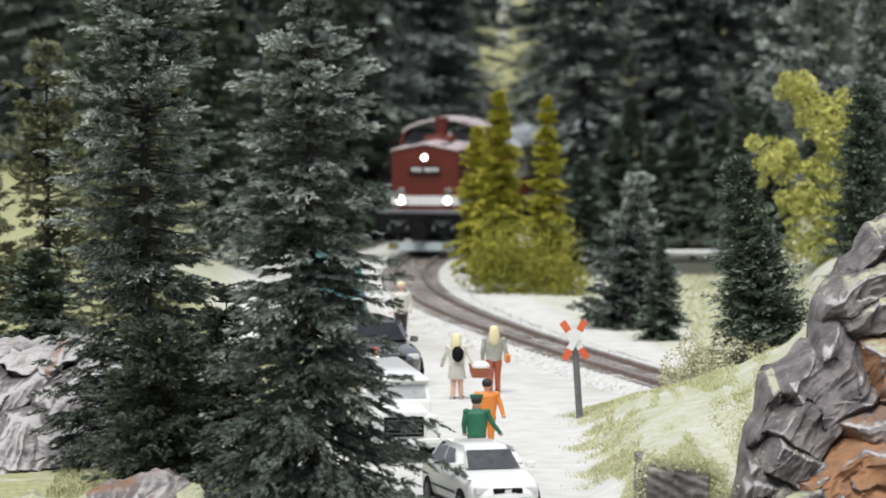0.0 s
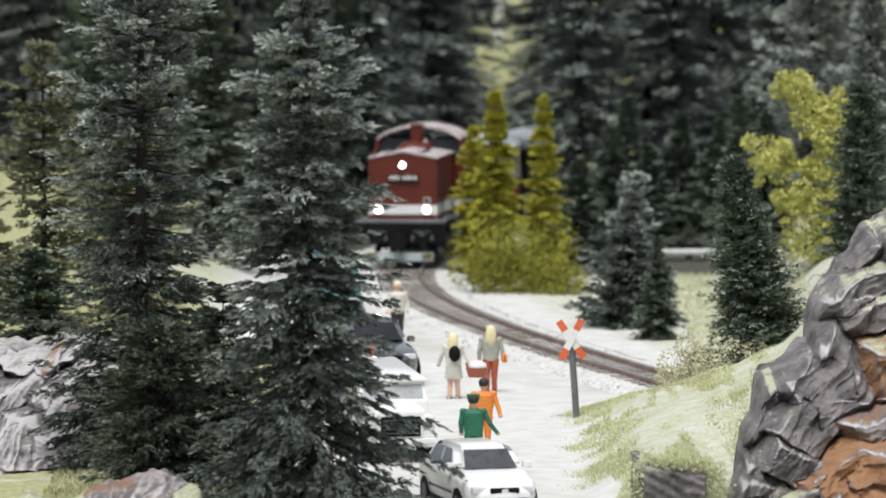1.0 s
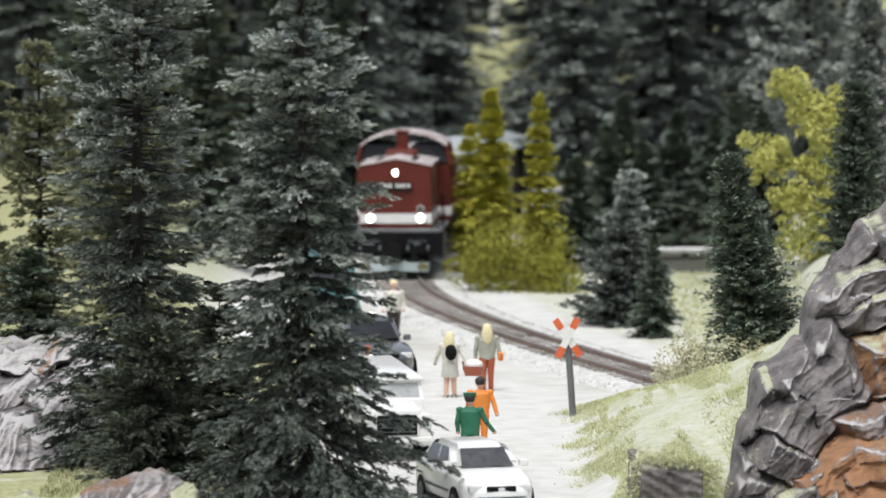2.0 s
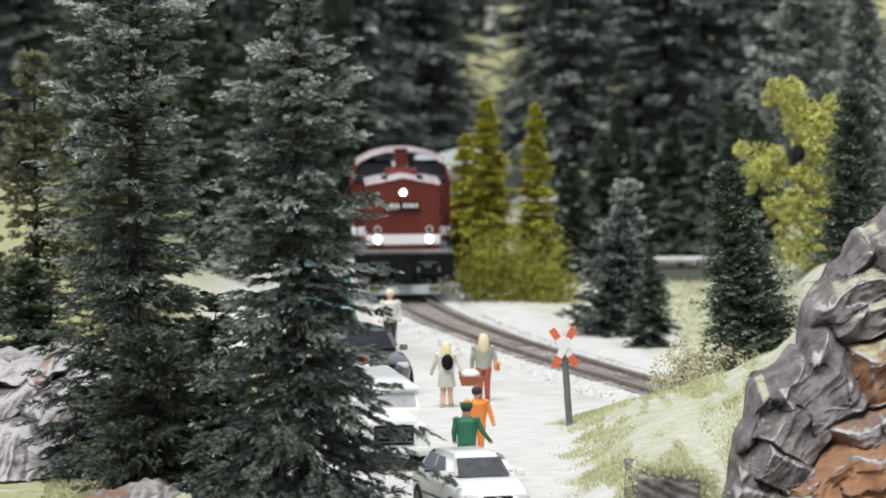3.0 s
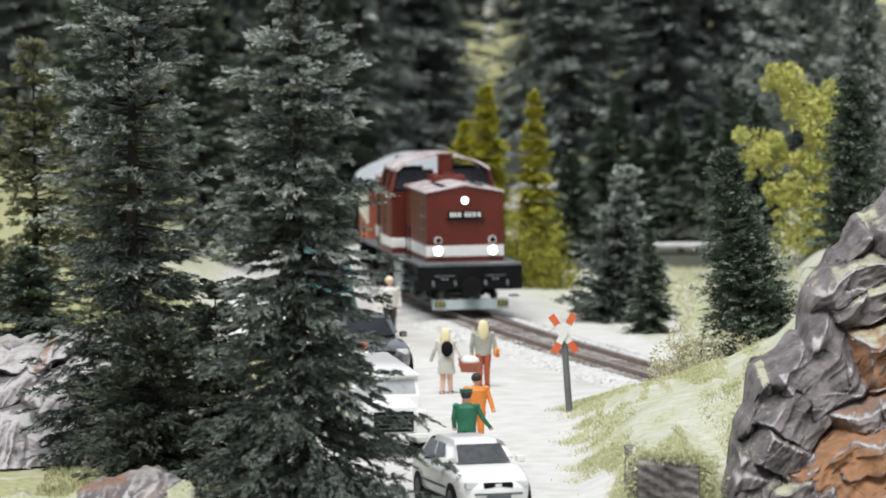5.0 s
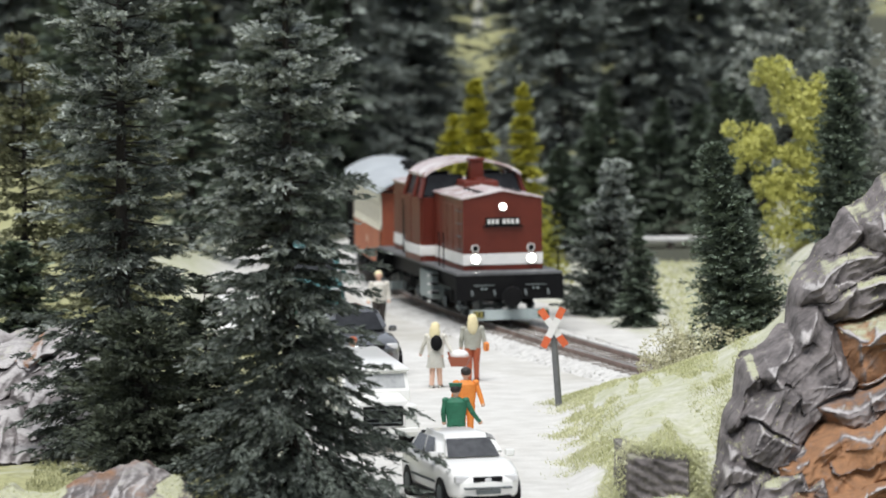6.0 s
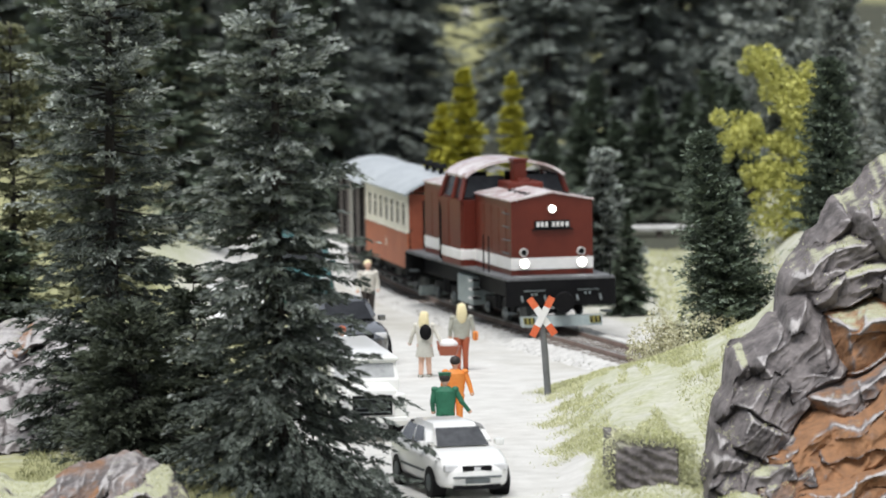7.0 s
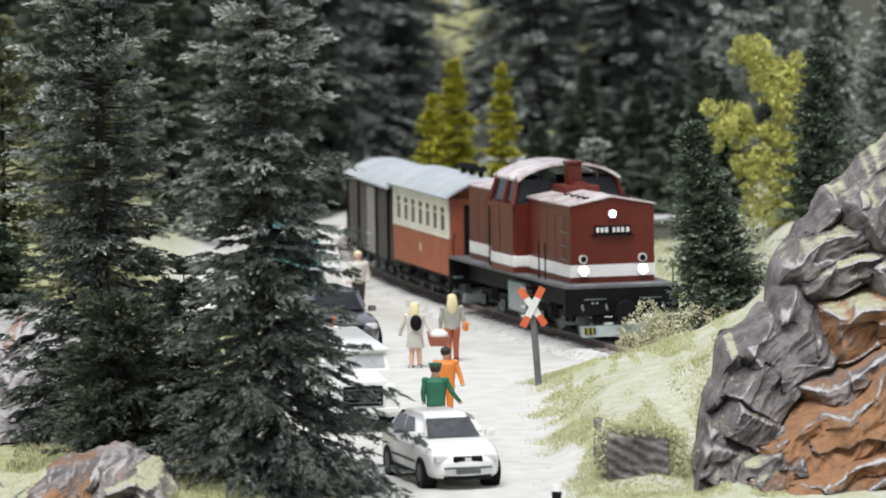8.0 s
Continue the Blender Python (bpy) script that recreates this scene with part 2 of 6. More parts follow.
def prism(bm, outline, y0, y1, mat=0, taper=None):
    """Sweeps an outline of (x, z) from y0 to y1."""
    a = [bm.verts.new((x, y0, z)) for x, z in outline]
    b = [bm.verts.new((x, y1, z)) for x, z in outline]
    fs = [bm.faces.new(a), bm.faces.new(b[::-1])]
    n = len(a)
    for i in range(n):
        fs.append(bm.faces.new((a[i], b[i], b[(i + 1) % n], a[(i + 1) % n])))
    for f in fs:
        f.material_index = mat
    bmesh.ops.recalc_face_normals(bm, faces=fs)
    return bm


def step(a):
    a = np.clip(a, 0, 1)
    return a * a * (3 - 2 * a)


# ---- the line of the track ----
SLOPE_Y = [110, 130, 150, 158, 168.4, 175, 184, 192, 200, 210, 225, 260]
SLOPE = [0.34, 0.31, 0.275, 0.255, 0.19, 0.125, 0.005, -0.13, -0.17, -0.24, -0.4, -0.8]
_y = np.arange(110, 250, 0.1)
_s = np.interp(_y, SLOPE_Y, SLOPE)
_x = -np.concatenate([[0], np.cumsum((_s[1:] + _s[:-1]) * 0.05)])
_x = _x - np.interp(184, _y, _x) - 2.2
_arc = np.concatenate([[0], np.cumsum(np.hypot(np.diff(_x), np.diff(_y)))])
RAIL_Z = 0.28


def on_track(a):
    return float(np.interp(a, _arc, _x)), float(np.interp(a, _arc, _y))


def arc_at(y):
    return float(np.interp(y, _y, _arc))


def track_x(y):
    return np.interp(y, _y, _x)


# ---- the ground ----
RIDGE_X = [2.4, 3.2, 3.9, 5.0, 6.3, 7.4, 7.9, 8.4, 9.5, 11, 14, 30]
RIDGE_H = [0.0, 0.35, 0.8, 1.1, 1.6, 2.4, 3.3, 4.4, 5.3, 6.6, 8.5, 9.0]


def ground_h(x, y):
    x, y = np.asarray(x, float), np.asarray(y, float)
    h = (np.minimum(np.interp(x, RIDGE_X, RIDGE_H), 1.7) + 0.55 * np.maximum(0, np.interp(x, RIDGE_X, RIDGE_H) - 1.7)) * step((y - 111.5 - 8.5 * step((x - 6) / 2)) / 10) * (1 - 0.6 * step((x - 4.4) / 0.9) * (1 - step((y - 123) / 5))) * (1 - step((y - 134) / 11)) * (1 - 0.85 * step((x - 3.2) / 0.5) * (1 - step((x - 5.4) / 0.5)) * (1 - step((y - 114.9) / 1.0)))
    h = h + 2.2 * step((x - 7.8) / 3) * step((y - 136) / 10)
    h = h + 0.55 * step((-x - 2.9) / 1.4) * (1 - step((y - 123) / 8)) * step((y - 109.5) / 8)
    h = h + 0.8 * step((-x - 6.5) / 3) * step((y - 126) / 8)
    h = h + 1.6 * step((-x - 7) / 7) * step((y - 165) / 45)
    h = h + np.clip(y - 216, 0, 46) * 0.12
    h = h + 4.2 * step((x - 13.5) / 3.5) * step((y - 236) / 22)
    return h


def build_ground():
    def grow(a, b, d, lo, hi):
        c = list(np.arange(a, b + d / 2, d))
        s = d
        while c[-1] < hi:
            s *= 1.35
            c.append(c[-1] + s)
        s = d
        while c[0] > lo:
            s *= 1.35
            c.insert(0, c[0] - s)
        return np.array(c)

    xs, ys = grow(-15, 16, 0.22, -700, 700), grow(106, 218, 0.4, -500, 900)
    X, Y = np.meshgrid(xs, ys)
    Z = ground_h(X, Y)
    near = (np.abs(X) < 40) & (Y > 90) & (Y < 300)
    bumpy = np.zeros_like(Z)
    for i, j in zip(*np.nonzero(near)):
        p = Vector((X[i, j], Y[i, j], 0))
        bumpy[i, j] = noise.noise(p * 0.35) * 0.5 + noise.noise(Vector((p.x * 1.3, p.y * 0.4, 3))) * 0.14
    off_road = np.clip(Z * 1.2 - 0.05, 0, 1)
    Z = Z + bumpy * 0.35 * off_road
    v = np.stack([X, Y, Z], -1).reshape(-1, 3)
    n, m = len(ys), len(xs)
    idx = np.arange(n * m).reshape(n, m)
    f = np.stack([idx[:-1, :-1], idx[:-1, 1:], idx[1:, 1:], idx[1:, :-1]], -1).reshape(-1, 4)
    me = arrays("ground", v, f, GROUND)
    tx = track_x(Y)
    right = step((X - tx - 2.2) / 1.8) * step((Y - 139) / 6)
    left = step((-X - 6.0) / 2.5) * step((Y - 124) / 6)
    edge = step((bumpy + X - 2.3) / 1.2) * (1 - step((Y - 139) / 3))
    lead = step((-X - 2.6) / 1.0) * (1 - step((Y - 126) / 4))
    grass = np.clip(0.55 * right + 0.7 * left + 0.66 * edge + 0.6 * lead, 0, 1)
    meadow = np.clip(1.2 * step((Y - 222) / 8) + 0.75 * step((-X - 3.9) / 0.7) * step((Y - 117) / 4) * (1 - step((Y - 166) / 6)) + 0.8 * step((-X - 8) / 3) * step((Y - 160) / 10), 0, 1)
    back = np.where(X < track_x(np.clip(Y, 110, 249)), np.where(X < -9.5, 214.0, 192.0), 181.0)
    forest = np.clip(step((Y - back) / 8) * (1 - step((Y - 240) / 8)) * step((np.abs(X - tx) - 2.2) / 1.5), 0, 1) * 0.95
    wide = step((np.abs(X) - 26) / 12)
    wide = np.maximum(wide, step((96 - Y) / 12))
    meadow = np.clip(meadow * (1 - wide) + 0.85 * wide, 0, 1)
    meadow = np.maximum(meadow, 0.85 * step((-X - 3.0) / 1.0) * (1 - step((Y - 118) / 4)))
    forest, grass = forest * (1 - wide), grass * (1 - wide)
    dirt = (0.40 + 0.22 * (1 - step((np.abs(X - tx + 1.5) - 1.5) / 2.5)) * step((Y - 138) / 8)) * (1 - wide) * (1 - grass) * (1 - np.clip(meadow, 0, 1))
    for name, val in (("dirt", dirt), ("grass", grass), ("meadow", meadow), ("forest", forest)):
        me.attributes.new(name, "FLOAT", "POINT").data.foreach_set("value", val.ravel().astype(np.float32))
    me.shade_smooth()
    tagged(new("ground", me), "pale gravel road and grassy banks of a model landscape", "ground", kind="structure")


build_ground()


# ---- trees ----
def leaves_mesh(name, base, way, side, length, width, mat, fold=0.35):
    """Folded needle sprays: four corners each, two triangles."""
    n = len(base)
    up = np.cross(way, side)
    tip = base + way * length[:, None]
    mid = base + way * (length * 0.45)[:, None]
    a = mid + side * width[:, None] - up * (width * fold)[:, None]
    b = mid - side * width[:, None] - up * (width * fold)[:, None]
    v = np.stack([base, a, tip, b], 1).reshape(-1, 3)
    i = np.arange(n)[:, None] * 4
    f = np.concatenate([i + np.array([0, 1, 2]), i + np.array([0, 2, 3])])
    return arrays(name, v, f, mat)


def unit(a):
    return a / np.maximum(np.linalg.norm(a, axis=-1, keepdims=True), 1e-9)


def spruce_arrays(rng, height, profile, branches, sprays, leaf, droop=0.25, tiers=0, rough=0.5, low=0.06, curl=0.3):
    """Boughs of a conifer: many drooping branches, each set with needle sprays that thin out to the tip."""
    zf = low + (1 - low) * rng.random(branches) ** 1.05
    if tiers:
        zf = (np.floor(zf * tiers) + 0.5 + (rng.random(branches) - 0.5) * 0.75) / tiers
    R = np.interp(zf, [p[0] for p in profile], [p[1] for p in profile])
    az = rng.random(branches) * 2 * np.pi
    # clumpy crown: some directions reach further than others at each height
    lump = 1 + 0.22 * np.sin(az * 3 + zf * 31) + 0.16 * np.sin(az * 5 - zf * 53)
    L = R * lump * (0.55 + 0.55 * rng.random(branches))
    out = np.stack([np.cos(az), np.sin(az), np.zeros(branches)], -1)
    pitch = 0.25 * zf - droop * (1 - zf) + (rng.random(branches) - 0.5) * 0.35
    k = sprays
    f = (rng.random((branches, k)) ** 0.75) * 0.97 + 0.05
    d = f * L[:, None]
    z = zf[:, None] * height + d * np.tan(pitch)[:, None] - curl * droop * d * d / np.maximum(L[:, None], 0.3) + 0.25 * curl * d * f ** 2
    sway = (rng.random((branches, 1)) - 0.5) * 0.7 * f
    tang = np.stack([-np.sin(az), np.cos(az), np.zeros(branches)], -1)
    pos = out[:, None] * d[..., None] + tang[:, None] * (sway * d)[..., None]
    pos[..., 2] = z
    spread = np.where(rng.random((branches, k)) < 0.5, -1, 1) * (0.25 + 0.85 * rng.random((branches, k)))
    way = out[:, None] * np.cos(spread)[..., None] + tang[:, None] * np.sin(spread)[..., None]
    way[..., 2] += np.tan(pitch)[:, None] + (rng.random((branches, k)) - 0.45) * rough
    way = unit(way)
    ref = np.zeros_like(way)
    ref[..., 2] = 1
    ref += (rng.random(way.shape) - 0.5) * 0.9
    side = unit(np.cross(way, ref))
    ln = leaf * (0.55 + 0.8 * rng.random((branches, k))) * (1.1 - 0.4 * f) * np.clip(0.45 + L[:, None], 0.5, 1)
    wd = ln * (0.13 + 0.12 * rng.random((branches, k)))
    pos += (rng.random(pos.shape) - 0.5) * 0.08 * leaf / 0.25
    r = lambda a: a.reshape(-1, *a.shape[2:])
    return r(pos), r(way), r(side), r(ln), r(wd), (zf, az, L, pitch)


def trunk_bm(height, r, rng, boughs=None, limit=160):
    bm = bmesh.new()
    n = 7
    pts = [Vector((math.sin(i * 1.7) * 0.03 * r * 3, math.cos(i * 2.3) * 0.03 * r * 3, height * i / n)) for i in range(n + 1)]
    for i in range(n):
        rod(bm, pts[i], pts[i + 1] + Vector((0, 0, 0.02)), r * (1 - 0.93 * i / n), r * (1 - 0.93 * (i + 1) / n) + 0.006, 8)
    if boughs is not None:
        zf, az, L, pitch = boughs
        for i in range(min(limit, len(zf))):
            a = Vector((0, 0, zf[i] * height))
            e = a + Vector((math.cos(az[i]), math.sin(az[i]), math.tan(pitch[i]))) * float(L[i]) * 0.7
            rod(bm, a, e, 0.022 + 0.012 * r * 4, 0.006, 4)
    return bm


def spruce(name, m, label, seed, height, profile, branches, sprays, leaf, needle, group="", trunk=0.16, limit=160, **kw):
    rng = np.random.default_rng(seed)
    t = thing(name, m, label, "tree", group)
    *arr, boughs = spruce_arrays(rng, height, profile, branches, sprays, leaf, **kw)
    part("trunk", trunk_bm(height, trunk, rng, boughs=boughs, limit=limit), BARK, t)
    c = new("crown", leaves_mesh("crown", *arr, needle))
    c.parent = t
    return t


def bough_arrays(rng, height, profile, branches, twigs, needles, droop, low=0.02, size=1.0):
    """Boughs that fork into flat sprays of twigs, each set with ragged shreds of flock, paler towards the tips and, as
    painted light from above, up the tree; dark gaps between the whorls.
    """
    zf = low + (1 - low) * rng.random(branches) ** 1.35
    whorl = max(8, int(height / 0.36))
    zf = np.clip((np.floor(zf * whorl) + 0.5 + (rng.random(branches) - 0.5) * (0.5 + 0.6 * (1 - zf))) / whorl, low, 1)
    R = np.interp(zf, [p[0] for p in profile], [p[1] for p in profile])
    az = rng.random(branches) * 2 * np.pi
    lump = 1 + 0.25 * np.sin(az * 3 + zf * 37) + 0.2 * np.sin(az * 7 - zf * 61)
    L = R * lump * (0.5 + 0.65 * rng.random(branches))
    pitch = 0.22 * zf - droop * (1 - zf) ** 1.5 * 1.4 + (rng.random(branches) - 0.5) * 0.4
    out = np.stack([np.cos(az), np.sin(az), np.zeros(branches)], -1)
    tang = np.stack([-np.sin(az), np.cos(az), np.zeros(branches)], -1)
    f = 0.08 + 0.12 * zf[:, None] + (0.92 - 0.12 * zf[:, None]) * rng.random((branches, twigs)) ** 0.85
    f[:, 0] = 0.97
    d = f * L[:, None]
    org = out[:, None] * d[..., None]
    org[..., 2] = zf[:, None] * height + d * np.tan(pitch)[:, None] - 0.36 * d * f * droop + 0.2 * d * f ** 2
    spread = np.where(rng.random((branches, twigs)) < 0.5, -1, 1) * (0.15 + 0.6 * rng.random((branches, twigs)))
    spread[:, 0] *= 0.2
    way = out[:, None] * np.cos(spread)[..., None] + tang[:, None] * np.sin(spread)[..., None]
    way[..., 2] += np.tan(pitch)[:, None] + (rng.random((branches, twigs)) - 0.5) * 0.25
    way = unit(way)
    tl = (0.2 + 0.4 * rng.random((branches, twigs))) * np.clip(L[:, None], 0.4, 1.6) * (1.15 - 0.6 * f)
    g = (np.floor(rng.random((branches, twigs, needles)) * 3) + 0.6 + 0.25 * rng.normal(size=(branches, twigs, needles))) / 3
    g[..., 0] = 1.0
    pos = org[:, :, None] + way[:, :, None] * (g * tl[..., None])[..., None]
    pos[..., 2] -= 0.10 * (g ** 2) * tl[..., None]
    jit = rng.normal(size=pos.shape) * np.array([0.36, 0.36, 0.24])
    nw = unit(way[:, :, None] + jit)
    side = unit(np.cross(nw, rng.normal(size=nw.shape)))
    ln = size * 0.155 * (0.45 + 0.9 * rng.random(g.shape)) * (1.15 - 0.35 * g)
    wd = ln * (0.07 + 0.12 * rng.random(g.shape))
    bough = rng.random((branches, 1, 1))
    # the height term puts light from above into the flock colour
    frost_top_light = np.clip(-0.15 + 0.60 * zf[:, None, None] + 0.36 * f[..., None] * g + 0.4 * bough, 0, 1) + 0 * g
    r = lambda a: a.reshape(-1, a.shape[-1]) if a.ndim == 4 else a.reshape(-1)
    return r(pos), r(nw), r(side), r(ln), r(wd), frost_top_light.reshape(-1), (zf, az, L, pitch)


def ragged_spruce(name, m, label, seed, height, profile, branches, twigs, needles, needle, droop, trunk=0.18, group="", limit=400, size=1.0):
    rng = np.random.default_rng(seed)
    t = thing(name, m, label, "tree", group)
    *arr, frost_top_light, boughs = bough_arrays(rng, height, profile, branches, twigs, needles, droop, size=size)
    part("trunk", trunk_bm(height, trunk, rng, boughs=boughs, limit=limit), BARK, t)
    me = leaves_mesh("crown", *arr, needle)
    me.attributes.new("frost_top_light", "FLOAT", "POINT").data.foreach_set("value", np.repeat(frost_top_light, 4).astype(np.float32))
    c = new("crown", me)
    c.parent = t
    return t


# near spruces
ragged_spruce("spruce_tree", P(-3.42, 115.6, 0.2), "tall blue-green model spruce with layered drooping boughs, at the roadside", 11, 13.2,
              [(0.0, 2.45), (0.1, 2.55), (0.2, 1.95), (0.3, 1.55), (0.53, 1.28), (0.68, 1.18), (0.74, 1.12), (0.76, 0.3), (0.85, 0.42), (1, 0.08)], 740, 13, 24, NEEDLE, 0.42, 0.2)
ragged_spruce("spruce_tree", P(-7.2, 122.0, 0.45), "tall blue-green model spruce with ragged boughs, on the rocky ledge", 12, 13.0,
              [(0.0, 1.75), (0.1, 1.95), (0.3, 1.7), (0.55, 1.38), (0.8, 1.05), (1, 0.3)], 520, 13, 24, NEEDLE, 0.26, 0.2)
ragged_spruce("spruce_tree", P(-6.55, 118.4, 0.5), "small dense dark green spruce below a taller one", 13, 3.4,
              [(0.0, 1.2), (0.3, 1.2), (0.7, 1.0), (0.9, 0.8), (1, 0.3)], 280, 12, 16, NEEDLE_K, 0.2, 0.09)
ragged_spruce("spruce_tree", P(-5.35, 120.2, 0.35), "small dark green spruce between two taller ones", 17, 4.2,
              [(0.0, 1.1), (0.3, 1.05), (0.7, 0.7), (1, 0.15)], 260, 12, 15, NEEDLE_K, 0.25, 0.09)
ragged_spruce("spruce_tree", P(-11.45, 150, 0.6), "slender brownish green model spruce on the meadow", 14, 8.3,
              [(0.0, 0.9), (0.2, 1.4), (0.42, 1.05), (0.6, 0.95), (0.85, 0.7), (1, 0.2)], 330, 10, 13, NEEDLE_B, 0.2, 0.12, size=1.15)
ragged_spruce("spruce_tree", P(-12.95, 147, 0.7), "brownish green model spruce on the meadow", 15, 5.6,
              [(0.0, 1.4), (0.3, 1.2), (0.7, 0.7), (1, 0.15)], 260, 10, 13, NEEDLE_B, 0.2, 0.12, size=1.15)
spruce("spruce_tree", P(-11.2, 144, 0.7), "low dark green spruce on the meadow", 16, 3.0,
       [(0.0, 1.3), (0.4, 1.2), (0.8, 0.7), (1, 0.2)], 200, 60, 0.26, NEEDLE_D, trunk=0.1)

# yellow-green trees inside the bend
spruce("fir_tree", P(0.75, 183, 0.0), "yellow-green model fir in stepped tiers by the track", 21, 6.2,
       [(0.0, 0.9), (0.3, 0.8), (0.6, 0.52), (0.85, 0.3), (1, 0.12)], 900, 50, 0.24, NEEDLE_Y, "yellow-green firs", tiers=11, droop=0.3, trunk=0.1, limit=60)
spruce("fir_tree", P(2.27, 180.5, 0.0), "narrow yellow-green model fir in stepped tiers by the track", 22, 6.15,
       [(0.0, 0.66), (0.3, 0.6), (0.6, 0.42), (0.85, 0.25), (1, 0.08)], 800, 50, 0.22, NEEDLE_Y, "yellow-green firs", tiers=12, droop=0.3, trunk=0.09, limit=60)
spruce("fir_tree", P(0.05, 186.5, 0.0), "small pale yellow-green model fir behind another", 23, 4.9,
       [(0.0, 0.8), (0.3, 0.7), (0.6, 0.5), (0.85, 0.3), (1, 0.06)], 600, 50, 0.22, NEEDLE_Y, "yellow-green firs", tiers=10, droop=0.3, trunk=0.09, limit=60)

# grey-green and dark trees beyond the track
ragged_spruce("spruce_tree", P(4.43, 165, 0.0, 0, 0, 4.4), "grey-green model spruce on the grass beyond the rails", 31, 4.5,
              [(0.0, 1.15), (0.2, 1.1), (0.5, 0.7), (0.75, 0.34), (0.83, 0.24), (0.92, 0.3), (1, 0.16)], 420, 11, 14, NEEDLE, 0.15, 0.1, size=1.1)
spruce("spruce_tree", P(5.3, 160.5, 0.0), "small narrow dark green spruce on the grass", 32, 2.95,
       [(0.0, 0.72), (0.2, 0.7), (0.5, 0.45), (0.8, 0.22), (1, 0.06)], 260, 50, 0.2, NEEDLE_D, trunk=0.07, droop=0.3)
spruce("spruce_tree", P(7.28, 139, 0.95, 0, 0, -9), "dense dark green cone-shaped tree beside the rock", 33, 5.4,
       [(0.0, 0.8), (0.1, 1.3), (0.3, 1.14), (0.65, 0.64), (0.9, 0.34), (0.97, 0.26), (1, 0.14)], 1200, 44, 0.2, NEEDLE_D, trunk=0.1, droop=0.1, rough=1.3, limit=60)
spruce("spruce_tree", P(10.35, 150, 2.3), "dense dark green cone-shaped tree behind the rock", 34, 5.35,
       [(0.0, 1.15), (0.3, 0.95), (0.7, 0.62), (0.93, 0.45), (1, 0.25)], 700, 44, 0.2, NEEDLE_D, trunk=0.1, droop=0.1, rough=1.3, limit=60)
spruce("spruce_tree", P(9.0, 172, 1.6), "small dark green spruce behind a yellow-green tree", 35, 4.4,
       [(0.0, 1.25), (0.4, 0.95), (0.8, 0.4), (1, 0.1)], 260, 50, 0.26, NEEDLE_D, trunk=0.1)
spruce("spruce_tree", P(8.6, 180, 0.9), "dark green spruce at the edge of the wood", 36, 5.2,
       [(0.0, 1.35), (0.4, 1.0), (0.8, 0.4), (1, 0.1)], 260, 50, 0.28, NEEDLE_D, trunk=0.1)
for _k, (_tx, _ty, _tz, _h, _r) in enumerate(((11.1, 184, 2.0, 11, 1.6), (12.1, 171, 2.2, 7.5, 0.9), (13.7, 166, 2.2, 6.4, 1.2))):
    ragged_spruce("spruce_tree", P(_tx, _ty, _tz), "tall grey-green model spruce on the wooded slope", 370 + _k, _h,
                  [(0.0, _r), (0.3, _r), (0.6, _r * 0.7), (0.85, _r * 0.35), (1, 0.1)], 420, 9, 11, NEEDLE_P, 0.2, 0.15, "slope spruces", 150, 1.7)


def foam_tree(m, label, seed, limbs, leaf=0.07, mat=FOAM, flakes=170):
    """A broad-leaved model tree: limbs with ragged puffs of leaf flakes."""
    rng = np.random.default_rng(seed)
    t = thing("broadleaf_tree", m, label, "tree")
    bm = bmesh.new()
    base, way = [], []
    for path in limbs:
        for (a, ra), (b, rb) in zip(path[:-1], path[1:]):
            a, b = Vector(a), Vector(b)
            rod(bm, a, b, 0.07, 0.05, 6)
            steps = max(2, int((b - a).length / 0.22))
            for i in range(steps):
                u = i / steps
                c = a.lerp(b, u)
                r = (ra * (1 - u) + rb * u) * 1.42
                for _ in range(4):
                    q = np.array(c) + rng.normal(size=3) * r * 0.5
                    rr = r * (0.34 + 0.36 * rng.random())
                    d = unit(rng.normal(size=(flakes, 3)))
                    base.append(q + d * rr * (0.75 + 0.35 * rng.random((flakes, 1))))
                    way.append(unit(d * 0.5 + rng.normal(size=(flakes, 3)) * 0.7))
    base, way = np.concatenate(base), np.concatenate(way)
    side = unit(np.cross(way, rng.normal(size=way.shape)))
    ln = leaf * (0.7 + 0.8 * rng.random(len(base)))
    part("trunk", bm, BARK, t)
    c = new("crown", leaves_mesh("crown", base, way, side, ln, ln * 0.5, mat))
    c.parent = t
    return t


foam_tree(P(9.95, 165, 1.7), "bright yellow-green model tree of ragged foam foliage", 41, [
    [((0.95, 0, 0), 0.35), ((0.8, 0, 1.3), 0.5), ((0.62, 0, 2.5), 0.5), ((0.72, 0, 3.6), 0.46), ((-0.12, 0, 4.8), 0.4), ((-0.55, 0, 5.3), 0.3), ((-0.9, 0, 5.5), 0.2)],
    [((0.72, 0, 3.6), 0.45), ((0.95, 0.1, 4.6), 0.38), ((1.02, 0, 5.1), 0.28)],
    [((0.45, 0, 2.9), 0.22), ((-0.5, -0.1, 3.0), 0.15), ((-1.1, 0, 3.1), 0.3), ((-1.45, 0, 3.2), 0.42), ((-1.35, 0, 2.8), 0.3)],
    [((0.5, 0, 1.7), 0.4), ((-0.2, 0.1, 1.9), 0.35), ((-0.55, 0, 1.8), 0.28), ((-1.05, 0, 1.4), 0.26)],
    [((0.95, 0, 0.6), 0.4), ((0.2, 0, 0.9), 0.45), ((-0.35, 0, 0.5), 0.4)]])
